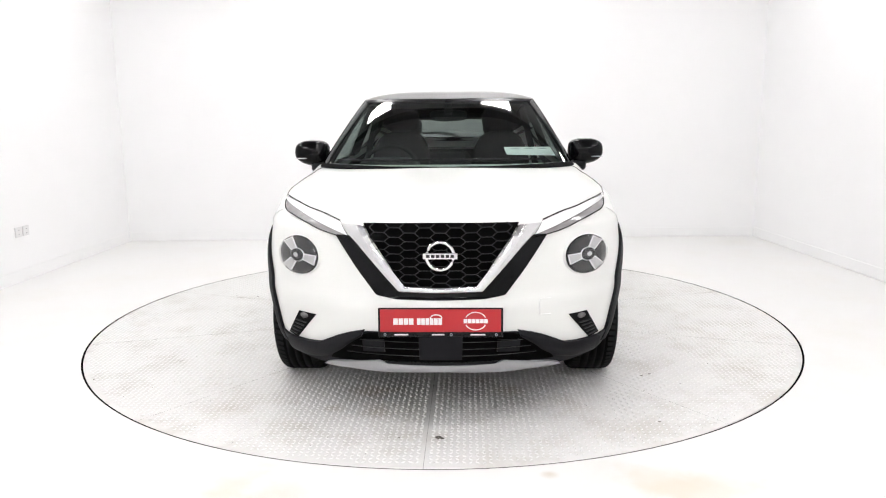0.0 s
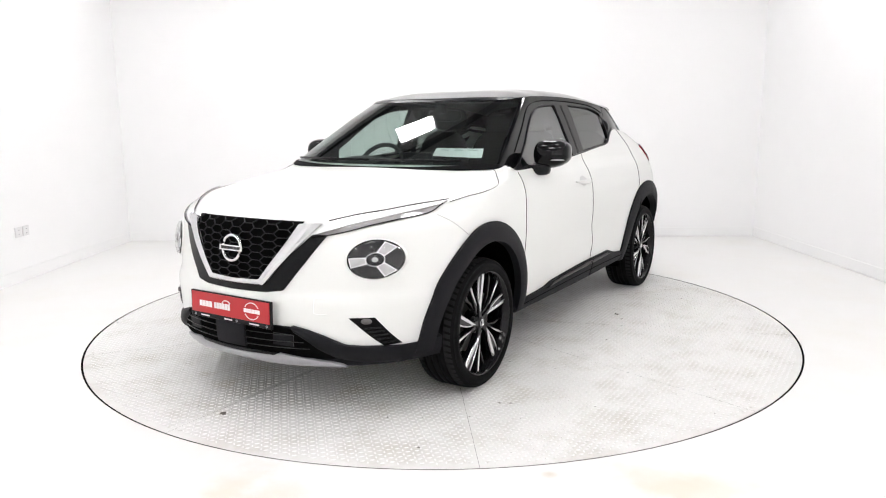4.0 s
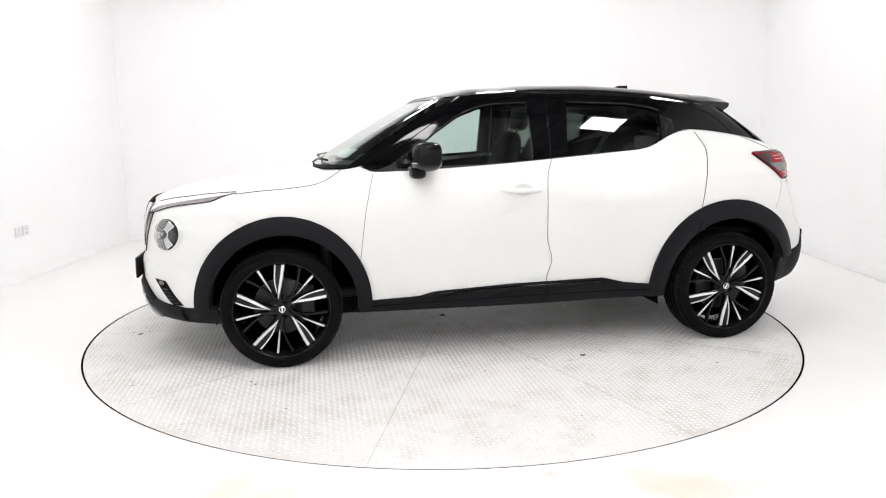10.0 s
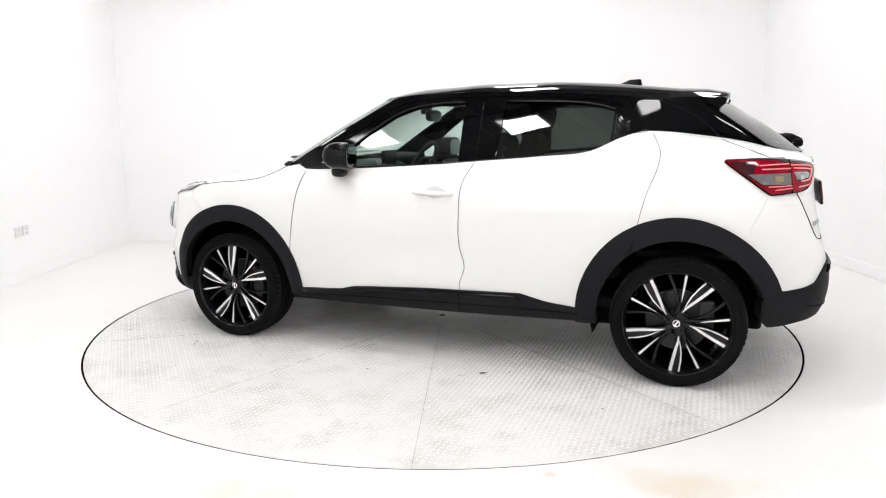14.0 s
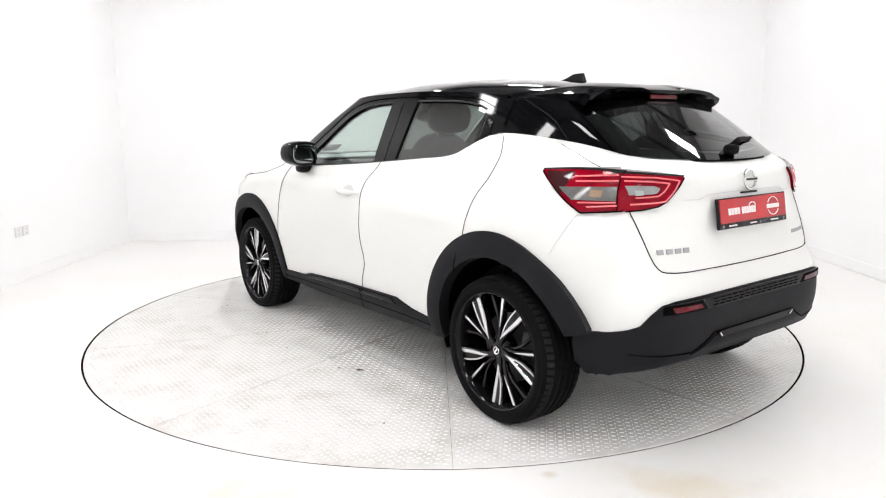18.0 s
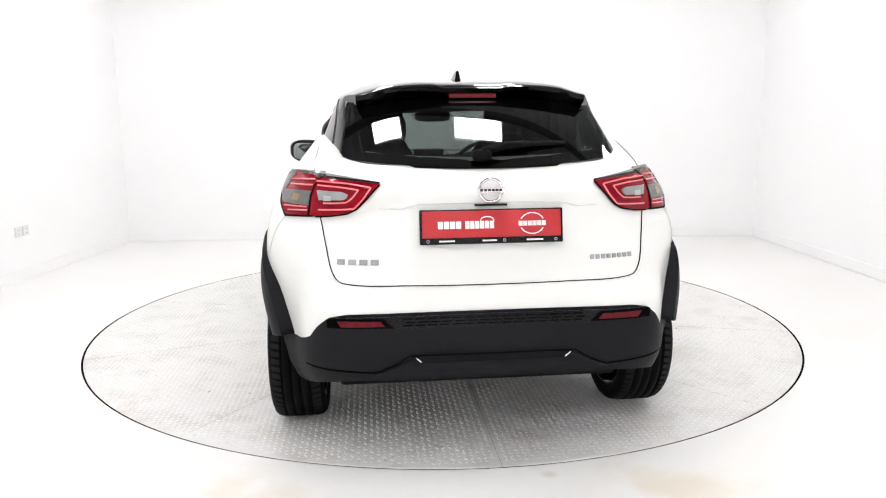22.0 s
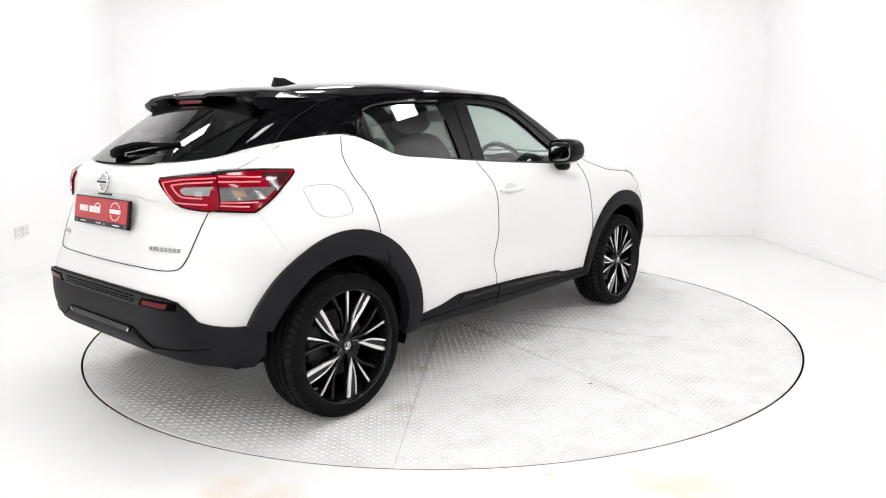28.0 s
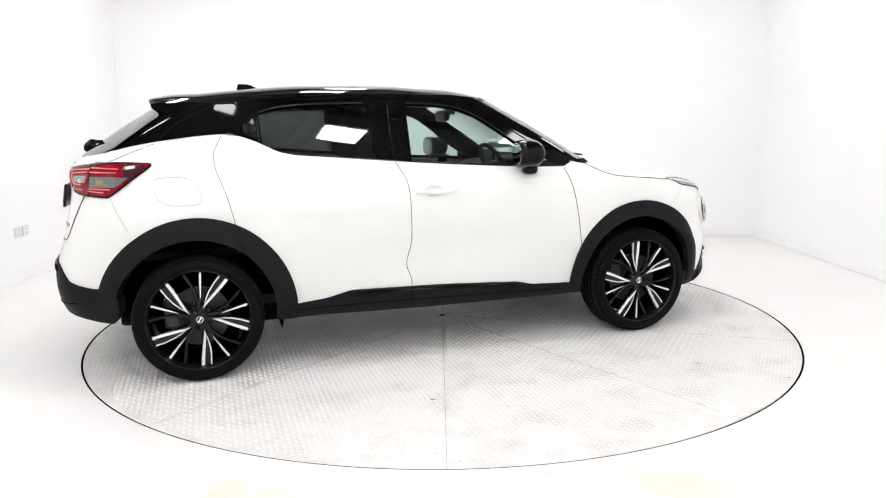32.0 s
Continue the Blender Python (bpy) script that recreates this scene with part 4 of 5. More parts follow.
# ---- lamps, badges, plates and trim ----
def disc_on(name, cx, cz, rx, rz, fn, off, swell, mat, parent, label="", n=40, rows=8, rim=.008):
    for s in (1, -1):
        V, F = [], []
        for j in range(rows + 1):
            q = j / rows
            for k in range(n):
                a = 2 * math.pi * k / n
                p, nn = outward(fn, s * (cx + rx * q * math.cos(a)), cz + rz * q * math.sin(a))
                V.append(p + nn * (off + swell * (1 - q**2.5)))
        for k in range(n):
            a = 2 * math.pi * k / n
            p, nn = outward(fn, s * (cx + rx * math.cos(a)), cz + rz * math.sin(a))
            V.append(p + nn * (off - rim))
        for j in range(rows + 1):
            for k in range(n):
                f = (j * n + k, (j + 1) * n + k, (j + 1) * n + (k + 1) % n, j * n + (k + 1) % n)
                F.append(f if s > 0 else f[::-1])
        put(name, V, F, mat, parent, label)


def lamp_face(x, z):
    """The front of the car, flattened a little where the round lamps stand out of it."""
    p = front(x, z)
    q = front(math.copysign(.62, x), z)
    return (x, (q[1] + .80 * (p[1] - q[1]) if abs(x) > .62 else p[1]) - .009, z)


disc_on("headlamp_pod", .649, .732, .111, .0905, lamp_face, -.001, .002, PAINT, car, rim=.09)
disc_on("headlamp_bezel", .649, .732, .1025, .0855, lamp_face, .002, .002, BLACK, car, rim=.006)
disc_on("headlamp_lens", .649, .732, .098, .0805, lamp_face, .003, .004, GREY_LENS, car, "round grey headlamp lens")
for turn in (57, 192, -52):
    a = radians(turn)
    def spot(r, w):
        return (.649 + 1.22 * (r * math.cos(a) - w * math.sin(a)), .732 + r * math.sin(a) + w * math.cos(a))
    patch("lamp_reflector", [spot(.022, -.014), spot(.077, -.0225)], [spot(.022, .014), spot(.077, .0225)], lamp_face, .0090, WHITE_LENS, car, n=6, m=5, depth=.004)
    patch("lamp_fin", [spot(.031, -.0100), spot(.0735, -.0178)], [spot(.031, .0100), spot(.0735, .0178)], lamp_face, .0108, CLEAR_LENS, car, n=6, m=4, depth=.003)
disc_on("projector", .649, .732, .036, .030, lamp_face, .0108, .004, WHITE_LENS, car, "small projector lens")
disc_on("projector_ring", .649, .732, .033, .0275, lamp_face, .0135, .003, SATIN, car)
disc_on("projector_eye", .649, .732, .029, .024, lamp_face, .0150, .005, GREY_LENS, car)
# the projector's highlight is a small pale disc laid on top
disc_on("projector_glint", .649, .732, .012, .010, lamp_face, .0200, .002, CLEAR_LENS, car)
disc_on("headlamp_cover", .649, .732, .100, .0825, lamp_face, .012, .012, CLEAR_COVER, car, "clear domed headlamp cover", rim=.010)

# fog lamp slots
patch("fog_slot", [(.561, .476), (.671, .342)], [(.652, .476), (.725, .350)], front, .004, RUBBER, car, n=16, m=5, depth=.008, label="black fog lamp slot with ribs")
for k in range(5):
    q = .36 + .13 * k
    a, b = Vector((.561, .476)).lerp(Vector((.671, .342)), q), Vector((.652, .476)).lerp(Vector((.725, .350)), q)
    seam("slot_rib", [tuple(a.lerp(b, .12)), tuple(b.lerp(a, .12))], front, .008, SATIN, car, off=.009, smooth=False, n=4)
disc_on("fog_lamp", .622, .461, .019, .013, front, .010, .005, INSERT, car, n=20, rows=4)

# honeycomb of the grille
V, F = [], []
edge = curve((.629, .146), (.80, .280), (.889, .328))
CELL, TALL = .0435, .0345


def grille_bar(a, b):
    p, n1 = outward(front, *a)
    q, n2 = outward(front, *b)
    s = (q - p).normalized().cross(n1).normalized() * .0014
    k = len(V)
    V.extend([p + n1 * .007 + s * 1.5, p + n1 * .013 + s, p + n1 * .013 - s, p + n1 * .007 - s * 1.5, q + n2 * .007 + s * 1.5, q + n2 * .013 + s, q + n2 * .013 - s, q + n2 * .007 - s * 1.5])
    F.extend([(k, k + 1, k + 5, k + 4), (k + 1, k + 2, k + 6, k + 5), (k + 2, k + 3, k + 7, k + 6)])


for colm in range(-7, 8):
    for row in range(-1, 10):
        cx, cz = colm * 1.5 * CELL, .628 + (row + .5 * (colm % 2)) * TALL
        six = [(cx + CELL * u, cz + TALL * v) for u, v in ((-.5, .5), (.5, .5), (1, 0), (.5, -.5))]
        for a, b in zip(six, six[1:]):
            mid_z = (a[1] + b[1]) / 2
            if .618 < mid_z < .886 and max(abs(a[0]), abs(b[0])) < edge(mid_z) + .02:
                grille_bar((a[0], min(a[1], .885)), (b[0], min(b[1], .885)))
put("grille_mesh", V, F, MESH, car, "black honeycomb grille mesh", smooth=False)


def ring_badge(name, m, r, bar_w, bar_h):
    b = new(name)
    b.parent = car
    b.matrix_basis = m
    pts = [(r * math.cos(2 * math.pi * k / 40), -.006, r * math.sin(2 * math.pi * k / 40)) for k in range(40)]
    tube(pts, r * .14, 8, True, CHROME, "badge_ring", b)
    part("badge_bar", box(bar_w, .012, bar_h, .002, (0, -.010, 0)), CHROME, b, "chrome badge bar")
    for k in range(6):
        part("badge_band", box(bar_w * .105, .003, bar_h * .52, 0, (bar_w * .14 * (k - 2.5), -.0165, 0)), DARK_METAL, b)
    return b


ring_badge("front_badge", pose(0, front(0, .762)[1] - .016, .762, -8, 0, 0), .058, .146, .026)
ring_badge("rear_badge", pose(0, rear(0, 1.068)[1] + .003, 1.068, -9, 0, 180), .042, .100, .017)


def show_plate(name, m):
    p = new(name)
    p.parent = car
    p.matrix_basis = m
    part("holder", box(.528, .014, .126, .004), SATIN, p)
    part("sheet", box(.510, .006, .097, .002, (0, -.0075, .009)), RED_PLATE, p, "red dealer show plate with white print bars")
    y = -.0112
    for start, end, count, h in ((-.200, -.112, 4, .027), (-.100, .008, 6, .028)):
        step = (end - start) / count
        for k in range(count):
            part("print_bar", box(step * .86, .001, h, 0, (start + step * (k + .5), y, .006)), WHITE_INK, p)
    for k in range(6):
        part("print_bar", box(.0152, .001, .018, 0, (.148 + .0172 * (k - 2.5), y, .008)), WHITE_INK, p)
    for lo, hi in ((25, 155), (205, 335)):
        pts = [(.148 + .045 * math.cos(radians(lo + (hi - lo) * k / 16)), y, .008 + .038 * math.sin(radians(lo + (hi - lo) * k / 16))) for k in range(17)]
        tube(pts, .0024, 6, False, WHITE_INK, "print_arc", p)
    pts = [(-.018 + .024 * math.cos(radians(a)), y, .022 + .013 * math.sin(radians(a))) for a in range(-30, 220, 20)]
    tube(pts, .0026, 6, False, WHITE_INK, "print_arc", p)
    for x, w in ((-.166, .058), (-.01, .052), (.158, .062)):
        part("print_bar", box(w, .001, .006, 0, (x, -.0076, -.0515)), WHITE_INK, p)
    for x in (-.235, .045, .236):
        v, f = lathe([(.0035, 0), (.006, 0), (.006, .001), (.0035, .001)], 16, True)
        put("screw", v, f, GREY_INK, p, m=pose(x, -.0076, -.0515, 0, 0, 90))
    return p


show_plate("front_plate", pose(0, -1.905, .484, -2, 0, 0))
show_plate("rear_plate", pose(0, 2.248, .940, -9, 0, 180))
patch("plate_light_trim", [(-.06, 1.012), (.06, 1.012)], [(-.06, 1.020), (.06, 1.020)], rear, .010, BLACK, car, n=8, m=2, depth=.008, both=False)
# shading of the tailgate crease, drawn as a thin greyer line
seam("crease", [(.41, 1.005), (.33, 1.003), (.30, 1.012), (.27, 1.020), (.0, 1.024), (-.27, 1.020), (-.30, 1.012), (-.33, 1.003), (-.41, 1.005)], rear, .0024, PAINT_SHADE, car, both=False, off=.0032)
# bright model marks on the tailgate, as plain bars
for k in range(4):
    x = .55 - .041 * k
    p, nn = outward(rear, x, .812)
    part("mark_bar", box(.030, .004, .020, .001), SILVER, car, m=Matrix.Translation(p + nn * .003) @ nn.to_track_quat("-Y", "Z").to_matrix().to_4x4())
for k in range(8):
    x = -.385 - .0225 * k
    p, nn = outward(rear, x, .812)
    part("mark_bar", box(.016, .004, .017, .001), SILVER, car, m=Matrix.Translation(p + nn * .003) @ nn.to_track_quat("-Y", "Z").to_matrix().to_4x4())

# tail lamps
patch("tail_lamp", [(1.768, 1.113), (1.90, 1.015), (1.972, .962), (2.098, .970)], [(1.764, 1.121), (1.90, 1.123), (2.0, 1.117), (2.074, 1.112)], side, .009, RED_LENS, car, n=20, m=8, depth=.016, label="red wedge-shaped tail lamp")
patch("tail_lamp", [(.640, .968), (.58, .973), (.520, .984), (.485, 1.002), (.400, 1.090)], [(.642, 1.113), (.58, 1.108), (.50, 1.100), (.44, 1.096), (.404, 1.092)], rear, .009, RED_LENS, car, n=20, m=8, depth=.016, label="red wedge-shaped tail lamp")
patch("lamp_edge", [(1.768, 1.119), (1.90, 1.122), (2.0, 1.117), (2.055, 1.112)], [(1.768, 1.124), (1.90, 1.129), (2.0, 1.124), (2.055, 1.118)], side, .011, SATIN, car, n=14, m=2, depth=.01)
patch("lamp_edge", [(.640, 1.110), (.52, 1.101), (.404, 1.092)], [(.640, 1.117), (.52, 1.108), (.40, 1.097)], rear, .011, SATIN, car, n=14, m=2, depth=.01)
patch("lamp_smoked_tip", [(1.80, 1.098), (1.86, 1.050), (1.885, 1.032)], [(1.79, 1.113), (1.86, 1.113), (1.905, 1.112)], side, .012, DARK_LENS, car, n=10, m=5, depth=.004)
patch("lamp_insert", [(1.932, 1.010), (2.06, 1.008)], [(1.870, 1.054), (2.055, 1.060)], side, .014, INSERT, car, n=10, m=4, depth=.004, label="smoked grey indicator insert")
patch("lamp_bulb", [(1.985, 1.022), (2.02, 1.020)], [(1.985, 1.046), (2.02, 1.046)], side, .0165, AMBER, car, n=4, m=3, depth=.003)
patch("lamp_insert", [(.622, 1.030), (.531, 1.034), (.520, 1.042)], [(.628, 1.064), (.530, 1.062), (.514, 1.053)], rear, .0135, SMOKE, car, n=10, m=4, depth=.004, label="smoked grey reversing insert")
patch("lamp_bulb", [(.602, 1.028), (.575, 1.030)], [(.602, 1.048), (.575, 1.046)], rear, .0165, SILVER, car, n=4, m=3, depth=.003)
for line in ([(.628, 1.094), (.519, 1.090), (.432, 1.079)], [(.430, 1.079), (.459, 1.040), (.492, 1.004)], [(.492, 1.003), (.55, .998), (.623, .995)],
             [(.625, 1.081), (.535, 1.077), (.474, 1.070)], [(.474, 1.070), (.498, 1.043), (.519, 1.027)], [(.519, 1.026), (.56, 1.022), (.604, 1.020)]):
    seam("light_bar", line, rear, .0062, LIGHT_BAR, car, off=.0165, smooth=False, n=12)
for line in ([(1.915, 1.094), (2.045, 1.099)], [(1.925, 1.077), (2.052, 1.080)], [(1.955, 1.000), (2.060, 1.003)], [(1.985, .984), (2.064, .991)]):
    seam("light_bar", line, side, .0062, LIGHT_BAR, car, off=.0175, smooth=False, n=10)
patch("lamp_cap", [(.650, 1.113), (.52, 1.104), (.404, 1.095)], [(.655, 1.131), (.52, 1.114), (.402, 1.098)], rear, .0085, SMOKE, car, n=14, m=3, depth=.008, label="smoked strip over the lamp")
patch("lamp_cap", [(1.80, 1.118), (1.90, 1.121), (2.048, 1.113)], [(1.84, 1.124), (1.92, 1.131), (2.030, 1.131)], side, .0085, SMOKE, car, n=14, m=3, depth=.008, label="smoked strip over the lamp")
seam("lamp_border", [(1.768, 1.113), (1.90, 1.015), (1.972, .962), (2.082, .970)], side, .007, GAP, car, off=.011, smooth=False, n=30)
seam("lamp_border", [(.640, .968), (.58, .973), (.520, .984), (.485, 1.002), (.402, 1.089)], rear, .006, GAP, car, off=.011, smooth=False, n=30)
seam("lamp_joint", [(2.068, .966), (2.052, 1.116)], side, .004, GAP, car, off=.0135, smooth=False, n=10)

# rear bumper: reflectors, mesh strip, lower moulding
patch("bumper_strip", [(-.60, .585), (-.40, .578), (0, .578), (.40, .578), (.60, .585)], [(-.585, .620), (0, .624), (.585, .620)], rear, .0165, SATIN, car, n=40, m=3, depth=.006, both=False)
patch("reflector_recess", [(.365, .582), (.60, .584)], [(.40, .616), (.60, .616)], rear, .0185, GAP, car, n=10, m=3, depth=.004)
patch("reflector", [(.395, .589), (.55, .588)], [(.412, .608), (.565, .610)], rear, .0205, DARK_RED, car, n=10, m=3, depth=.004, label="long red reflector")
for r_ in range(3):
    for k in range(15):
        x = -.315 + k * .045 - (.01 if r_ % 2 else 0)
        seam("mesh_slot", [(x - .017, .590 + .0115 * r_), (x + .017, .590 + .0115 * r_)], rear, .005, GAP, car, off=.0195, both=False, smooth=False, n=2)
groove = [(.70, .432), (.60, .424), (.43, .414), (.36, .445), (.31, .476)]
seam("bumper_groove", groove + [(-x, z) for x, z in groove[::-1]], rear, .006, GAP, car, both=False, off=.0195, smooth=False, n=60)
patch("lower_moulding", [(-.44, .405), (0, .400), (.44, .405)], [(-.30, .462), (0, .464), (.30, .462)], rear, .0205, CLAD, car, n=30, m=4, depth=.008, both=False, crown=.006)
patch("gloss_slot", [(-.272, .452), (.272, .452)], [(-.30, .478), (.30, .478)], rear, .0285, PILLAR, car, n=16, m=2, depth=.008, both=False)
for s in (1, -1):
    seam("bright_tick", [(s * .288, .474), (s * .268, .458)], rear, .005, CHROME, car, off=.0325, both=False, smooth=False, n=3)

# third brake lamp, aerial, wipers
part("brake_lamp", box(.20, .010, .018, .003, (0, 1.781, 1.424)), DARK_RED, car, "thin red brake lamp in the spoiler")
V = []
for y, z, w in ((1.135, 1.528, .016), (1.18, 1.540, .012), (1.225, 1.560, .006), (1.288, 1.562, .005), (1.300, 1.520, .014)):
    V += [(w, y, z), (-w, y, z)]
V += [(.016, 1.135, 1.51), (-.016, 1.135, 1.51), (.016, 1.30, 1.50), (-.016, 1.30, 1.50)]
put("roof_aerial", V, [(0, 2, 3, 1), (2, 4, 5, 3), (4, 6, 7, 5), (6, 8, 9, 7), (10, 12, 8, 6, 4, 2, 0), (11, 1, 3, 5, 7, 9, 13), (10, 0, 1, 11), (8, 12, 13, 9)], BLACK, car, "black fin aerial", smooth=False)


def over(fn, a, b, d):
    p, nn = outward(fn, a, b)
    return p + nn * d


part("rear_wiper_base", blob(.075, .05, .045, 3), RUBBER, car, m=Matrix.Translation(over(glass, .02, 1.176, .02)), smooth=True)
tube([over(glass, .02, 1.178, .036), over(glass, -.08, 1.202, .034), over(glass, -.17, 1.213, .026)], [.015, .013, .010], 8, False, RUBBER, "rear_wiper_arm", car)
tube([over(glass, .0, 1.192, .012), over(glass, -.14, 1.214, .018), over(glass, -.325, 1.226, .010)], [.008, .012, .008], 6, False, RUBBER, "rear_wiper_blade", car, "black rear wiper blade")
patch("scuttle", [(-.730, 1.072), (-.3, 1.062), (0, 1.060), (.3, 1.062), (.730, 1.072)], [(-.722, 1.092), (-.3, 1.075), (0, 1.072), (.3, 1.075), (.722, 1.092)], screen, .006, RUBBER, car, n=50, m=3, depth=.01, both=False)
for x0, x1 in ((.56, -.02), (-.03, -.62)):
    tube([over(screen, x0, 1.098, .02), over(screen, (x0 + x1) / 2, 1.094, .022), over(screen, x1, 1.100, .018)], [.006, .009, .005], 6, False, SATIN, "wiper", car, "black windscreen wiper")
patch("screen_band", [(-.532, 1.452), (0, 1.452), (.532, 1.452)], [(-.524, 1.469), (0, 1.472), (.524, 1.469)], screen, .0005, SATIN, car, n=30, m=2, depth=0, both=False)
patch("screen_paper", [(.345, 1.143), (.630, 1.134)], [(.330, 1.184), (.605, 1.182)], screen, -.008, PAPER, car, n=12, m=3, depth=0, both=False, label="white paper sticker inside the windscreen")
for k in range(3):
    seam("paper_print", [(.37 + .08 * k, 1.174), (.42 + .08 * k, 1.173)], screen, .005, GREY_INK, car, off=-.006, both=False, smooth=False, n=3)

# door handles, fuel flap, towing cover, quarter louvres
for s in (1, -1):
    for y0, y1, z0, z1, nm in ((.170, .412, .944, .938, "door_handle"),):
        pts = [Vector(outward(side, y0 + (y1 - y0) * q, z0 + (z1 - z0) * q)[0]) + Vector((1, 0, 0)) * (.006 + .030 * math.sin(math.pi * min(1, max(0, q))) ** .7) for q in np.linspace(0, 1, 13)]
        V, F = [], []
        for q_, p in zip(np.linspace(0, 1, 13), pts):
            for k in range(8):
                a = 2 * math.pi * k / 8
                V.append((s * (p.x + .008 * math.cos(a)), p.y, p.z + (.0155 * math.sin(math.pi * min(.97, max(.03, q_))) ** .5) * math.sin(a)))
        F = [(8 * i + k, 8 * i + (k + 1) % 8, 8 * i + 8 + (k + 1) % 8, 8 * i + 8 + k) for i in range(12) for k in range(8)] + [tuple(range(8)), tuple(96 + k for k in range(8))]
        put(nm, V, F if s > 0 else [f[::-1] for f in F], PAINT, car, "body-coloured door handle")
# no hollow behind the handle: the cup's shade is a greyer patch
patch("handle_recess", [(.235, .941), (.27, .918), (.305, .910), (.34, .918), (.372, .940)], [(.235, .943), (.27, .968), (.305, .976), (.34, .966), (.372, .942)], side, .0022, PAINT_SHADE, car, n=16, m=5, depth=.002, smooth=(True, True))
flap = [(1.60 + .105 * math.copysign(abs(math.cos(a)) ** .55, math.cos(a)) + .03 * math.sin(a), .988 + .068 * math.copysign(abs(math.sin(a)) ** .6, math.sin(a))) for a in (2 * math.pi * k / 40 for k in range(41))]


def far_side(y, z):
    x, y, z = side(y, z)
    return (-x, y, z)


seam("fuel_flap", [(y + .05, z) for y, z in flap], far_side, .0018, GREY_INK, car, both=False, n=60)
cover = [(.475, .560), (.425, .563), (.425, .495), (.478, .492)]
seam("towing_cover", cover, front, .002, SKIRT, car, both=False, smooth=False, n=16)
patch("rear_handle", [(1.238, 1.232), (1.27, 1.248), (1.305, 1.262)], [(1.240, 1.345), (1.275, 1.338), (1.305, 1.322)], cabin, .006, BLACK, car, n=10, m=8, depth=.01, swell=.016, label="gloss black handle set in the window pillar")
patch("louvre", [(1.222, 1.222), (1.232, 1.228)], [(1.228, 1.352), (1.238, 1.350)], cabin, .0075, SATIN, car, n=3, m=6, depth=.006)

# ---- inside the car ----
patch("door_lining", [(-.56, .45), (.3, .42), (1.08, .45)], [(-.56, 1.03), (.11, 1.068), (.9, 1.125), (1.4, 1.24)], side, -.055, CABIN, car, n=40, m=6, depth=0)
part("cabin_floor", box(1.3, 2.4, .06, .02, (0, .45, .36)), CABIN, car)
bm = blob(1.36, .50, .34, 4, (0, -.55, .90))
part("dashboard", bm, CABIN, car, "dark moulded dashboard", smooth=True)
part("instrument_hood", blob(.36, .26, .12, 3, (-.36, -.42, 1.055)), CABIN, car, smooth=True)
part("centre_screen", box(.22, .02, .13, .008, (0, -.36, 1.075)), SATIN, car)
part("parcel_shelf", box(1.08, .45, .02, .006, (0, 1.68, 1.09)), CABIN, car)
part("firewall", box(1.3, .06, .6, .02, (0, -.80, .72)), CABIN, car)
part("boot_floor", box(1.1, .8, .04, .01, (0, 1.75, .62)), CABIN, car)
part("tailgate_lining", box(1.0, .03, .5, .01, (0, 2.09, .85)), CABIN, car)
wheel_m = pose(-.37, -.27, 1.02, 62, 0, 0)
steer = new("steering_wheel")
steer.parent = car
steer.matrix_basis = wheel_m
tube([(.18 * math.cos(2 * math.pi * k / 40), .18 * math.sin(2 * math.pi * k / 40), 0) for k in range(40)], .015, 8, True, CABIN, "steering_rim", steer, "dark steering wheel rim")
part("steering_boss", blob(.17, .13, .05, 3), CABIN, steer, smooth=True)
for a in (0, 180, 270):
    part("steering_spoke", box(.11, .035, .018, .006, (.11, 0, 0)), CABIN, steer, m=pose(0, 0, 0, 0, 0, a))


def seat(x, y, rear_row=False):
    t = new("seat")
    t.parent = car
    t.matrix_basis = pose(x, y, .36)
    part("cushion", blob(.50, .52, .22, 4, (0, 0, .20)), SEAT, t, "dark cloth seat cushion", smooth=True)
    bm = blob(.48, .15, .66, 3.6, (0, 0, .33))
    for v in bm.verts:
        v.co.x *= 1 - .22 * max(0, (v.co.z - .25) / .4)
    part("backrest", bm, SEAT, t, "dark cloth seat back", m=pose(0, .22, .26, -16 if not rear_row else -20), smooth=True)
    part("headrest", blob(.27, .11, .17, 3, (0, 0, 0)), SEAT, t, smooth=True, m=pose(0, .46 if not rear_row else .50, .985 if not rear_row else .93, -14))
    for dx in (-.06, .06):
        part("headrest_post", box(.012, .012, .12, 0, (dx, .42 if not rear_row else .46, .88 if not rear_row else .83)), STEEL, t)
    return t


for x in (-.37, .37):
    seat(x, .18)
for x in (-.40, .40):
    seat(x, 1.02, True)
part("rear_bench_middle", blob(.36, .14, .55, 4, (0, 1.33, .82)), SEAT, car, smooth=True)
part("inside_mirror", blob(.24, .04, .075, 3.5, (0, -.03, 1.365)), SATIN, car, "dark rear-view mirror", smooth=True)
part("mirror_stem", box(.05, .07, .09, .01, (0, -.08, 1.42)), SATIN, car)
for s in (1, -1):
    part("seat_belt", box(.045, .004, .62, 0, (0, 0, 0)), CABIN, car, m=pose(s * .60, .47, 1.12, 0, s * -14, 0))


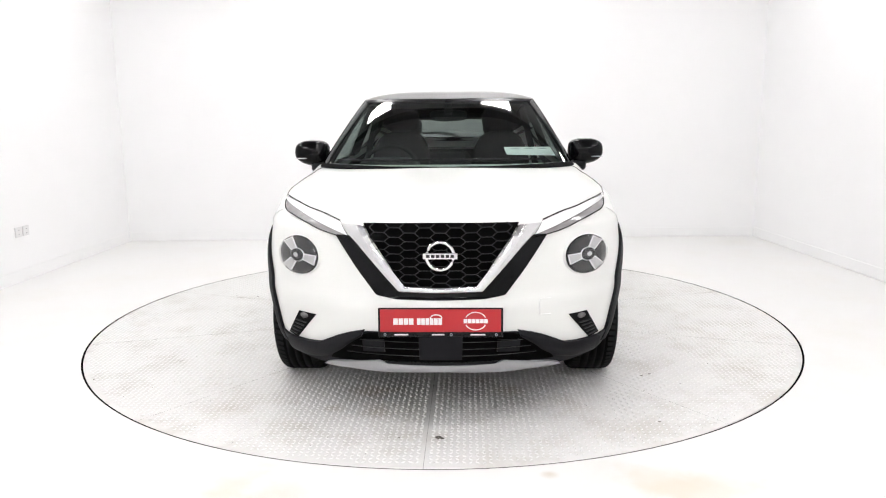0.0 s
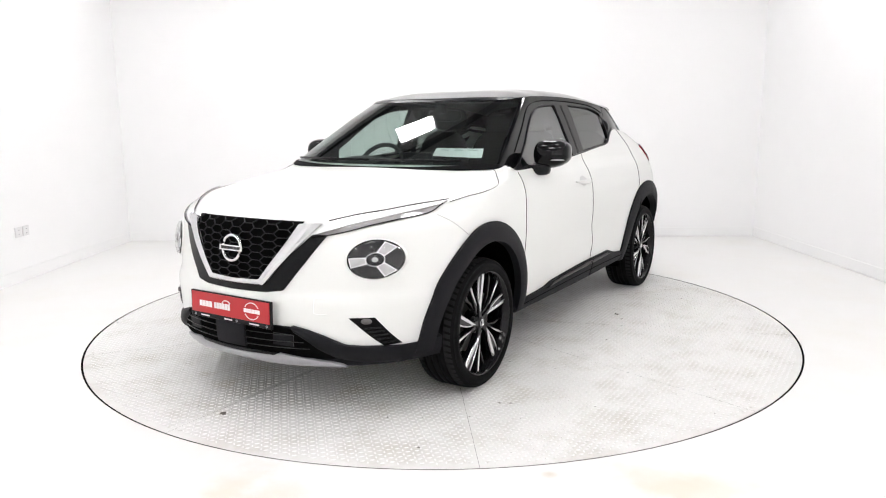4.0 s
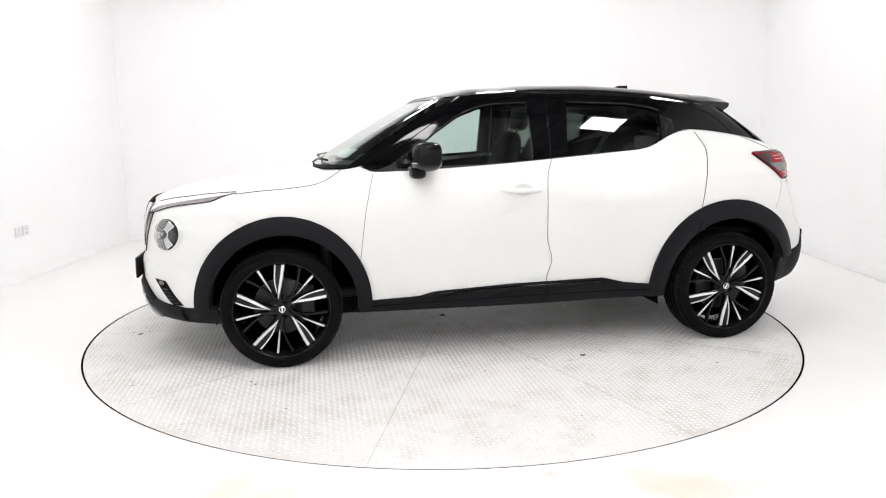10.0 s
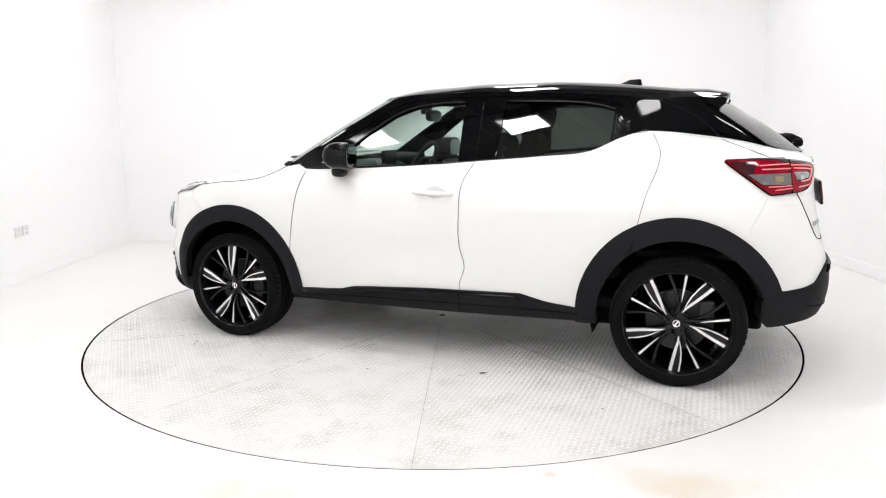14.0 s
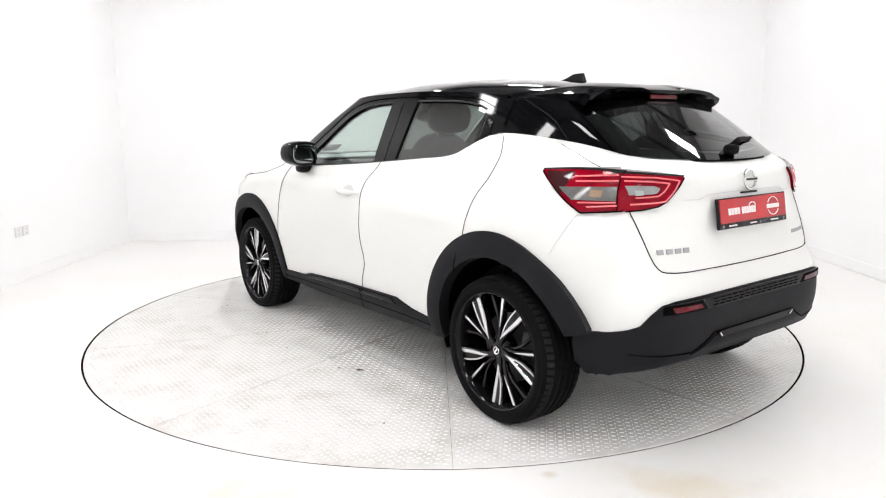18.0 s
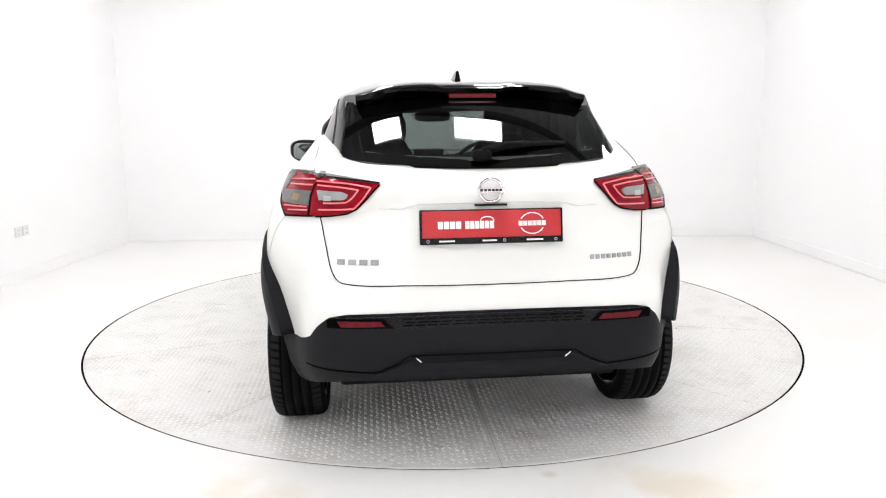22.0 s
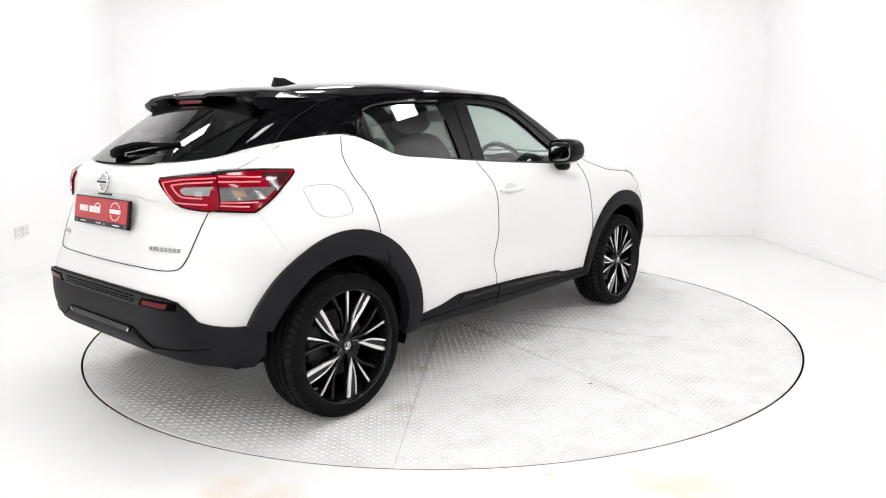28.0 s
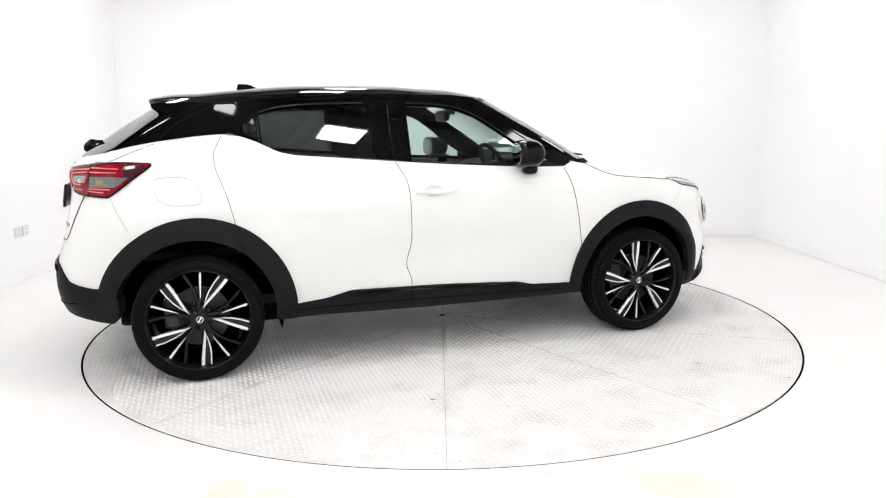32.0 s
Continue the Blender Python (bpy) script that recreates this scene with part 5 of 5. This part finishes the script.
# small pieces belong to the lamp, slot or strip that they sit on
def nest(owner, *names):
    """Put the car's pieces of these names under its nearest part called owner."""
    def base(ob):
        return ob.name.split(".")[0]

    def middle(ob):
        c = np.zeros(3)
        for corner in ob.bound_box:
            c += np.array(ob.matrix_basis @ Vector(corner)) / 8
        return c
    hosts = [(ob, middle(ob)) for ob in car.children if base(ob) == owner]
    for ob in list(car.children):
        if base(ob) in names:
            ob.parent = min(hosts, key=lambda h: np.linalg.norm(h[1] - middle(ob)))[0]


nest("headlamp_pod", "headlamp_bezel", "headlamp_lens", "lamp_reflector", "lamp_fin", "projector", "projector_ring", "projector_eye", "projector_glint", "headlamp_cover")
nest("tail_lamp", "lamp_edge", "lamp_smoked_tip", "lamp_insert", "lamp_bulb", "light_bar", "lamp_cap", "lamp_border", "lamp_joint")
nest("daylight_lamp", "light_guide", "lamp_gap")
nest("fog_slot", "slot_rib", "fog_lamp")
nest("lower_intake", "intake_bar", "intake_block", "intake_shutter")
nest("bumper_strip", "mesh_slot", "reflector_recess", "reflector")
nest("sill", "sill_insert", "sill_joint", "sill_step")
nest("tailgate_glass", "glass_frit", "rear_wiper_base", "rear_wiper_arm", "rear_wiper_blade")
nest("windscreen", "screen_band", "screen_paper", "paper_print")

# ---- what turns ----
TURN = [(0, 1.86), (1, 9.56), (2, 17.15), (3, 24.84), (4, 32.26), (4.5, 36.37), (6.5, 51.84), (7, 55.85), (8, 63.71), (9, 71.38), (10, 79.53), (11, 87.40),
        (12, 95.23), (13, 103.26), (14, 111.02), (14.5, 115.05), (16.5, 131.12), (17, 135.13), (18, 142.91), (19, 150.65), (20, 158.41), (21, 165.73), (22, 174.0),
        (23, 182.04), (24, 189.80), (25, 197.23), (25.5, 201.12), (27.5, 216.68), (28, 220.77), (29, 228.49), (30, 236.04), (31, 243.83), (32, 251.5)]


def motions():
    walk(table, [(t, pose(0, 0, 0, 0, 0, -a)) for t, a in TURN])
    walk(car, [(t, pose(0, 0, 0, 0, 0, -a) @ pose(CAR_X, 0, .002)) for t, a in TURN])


motions()
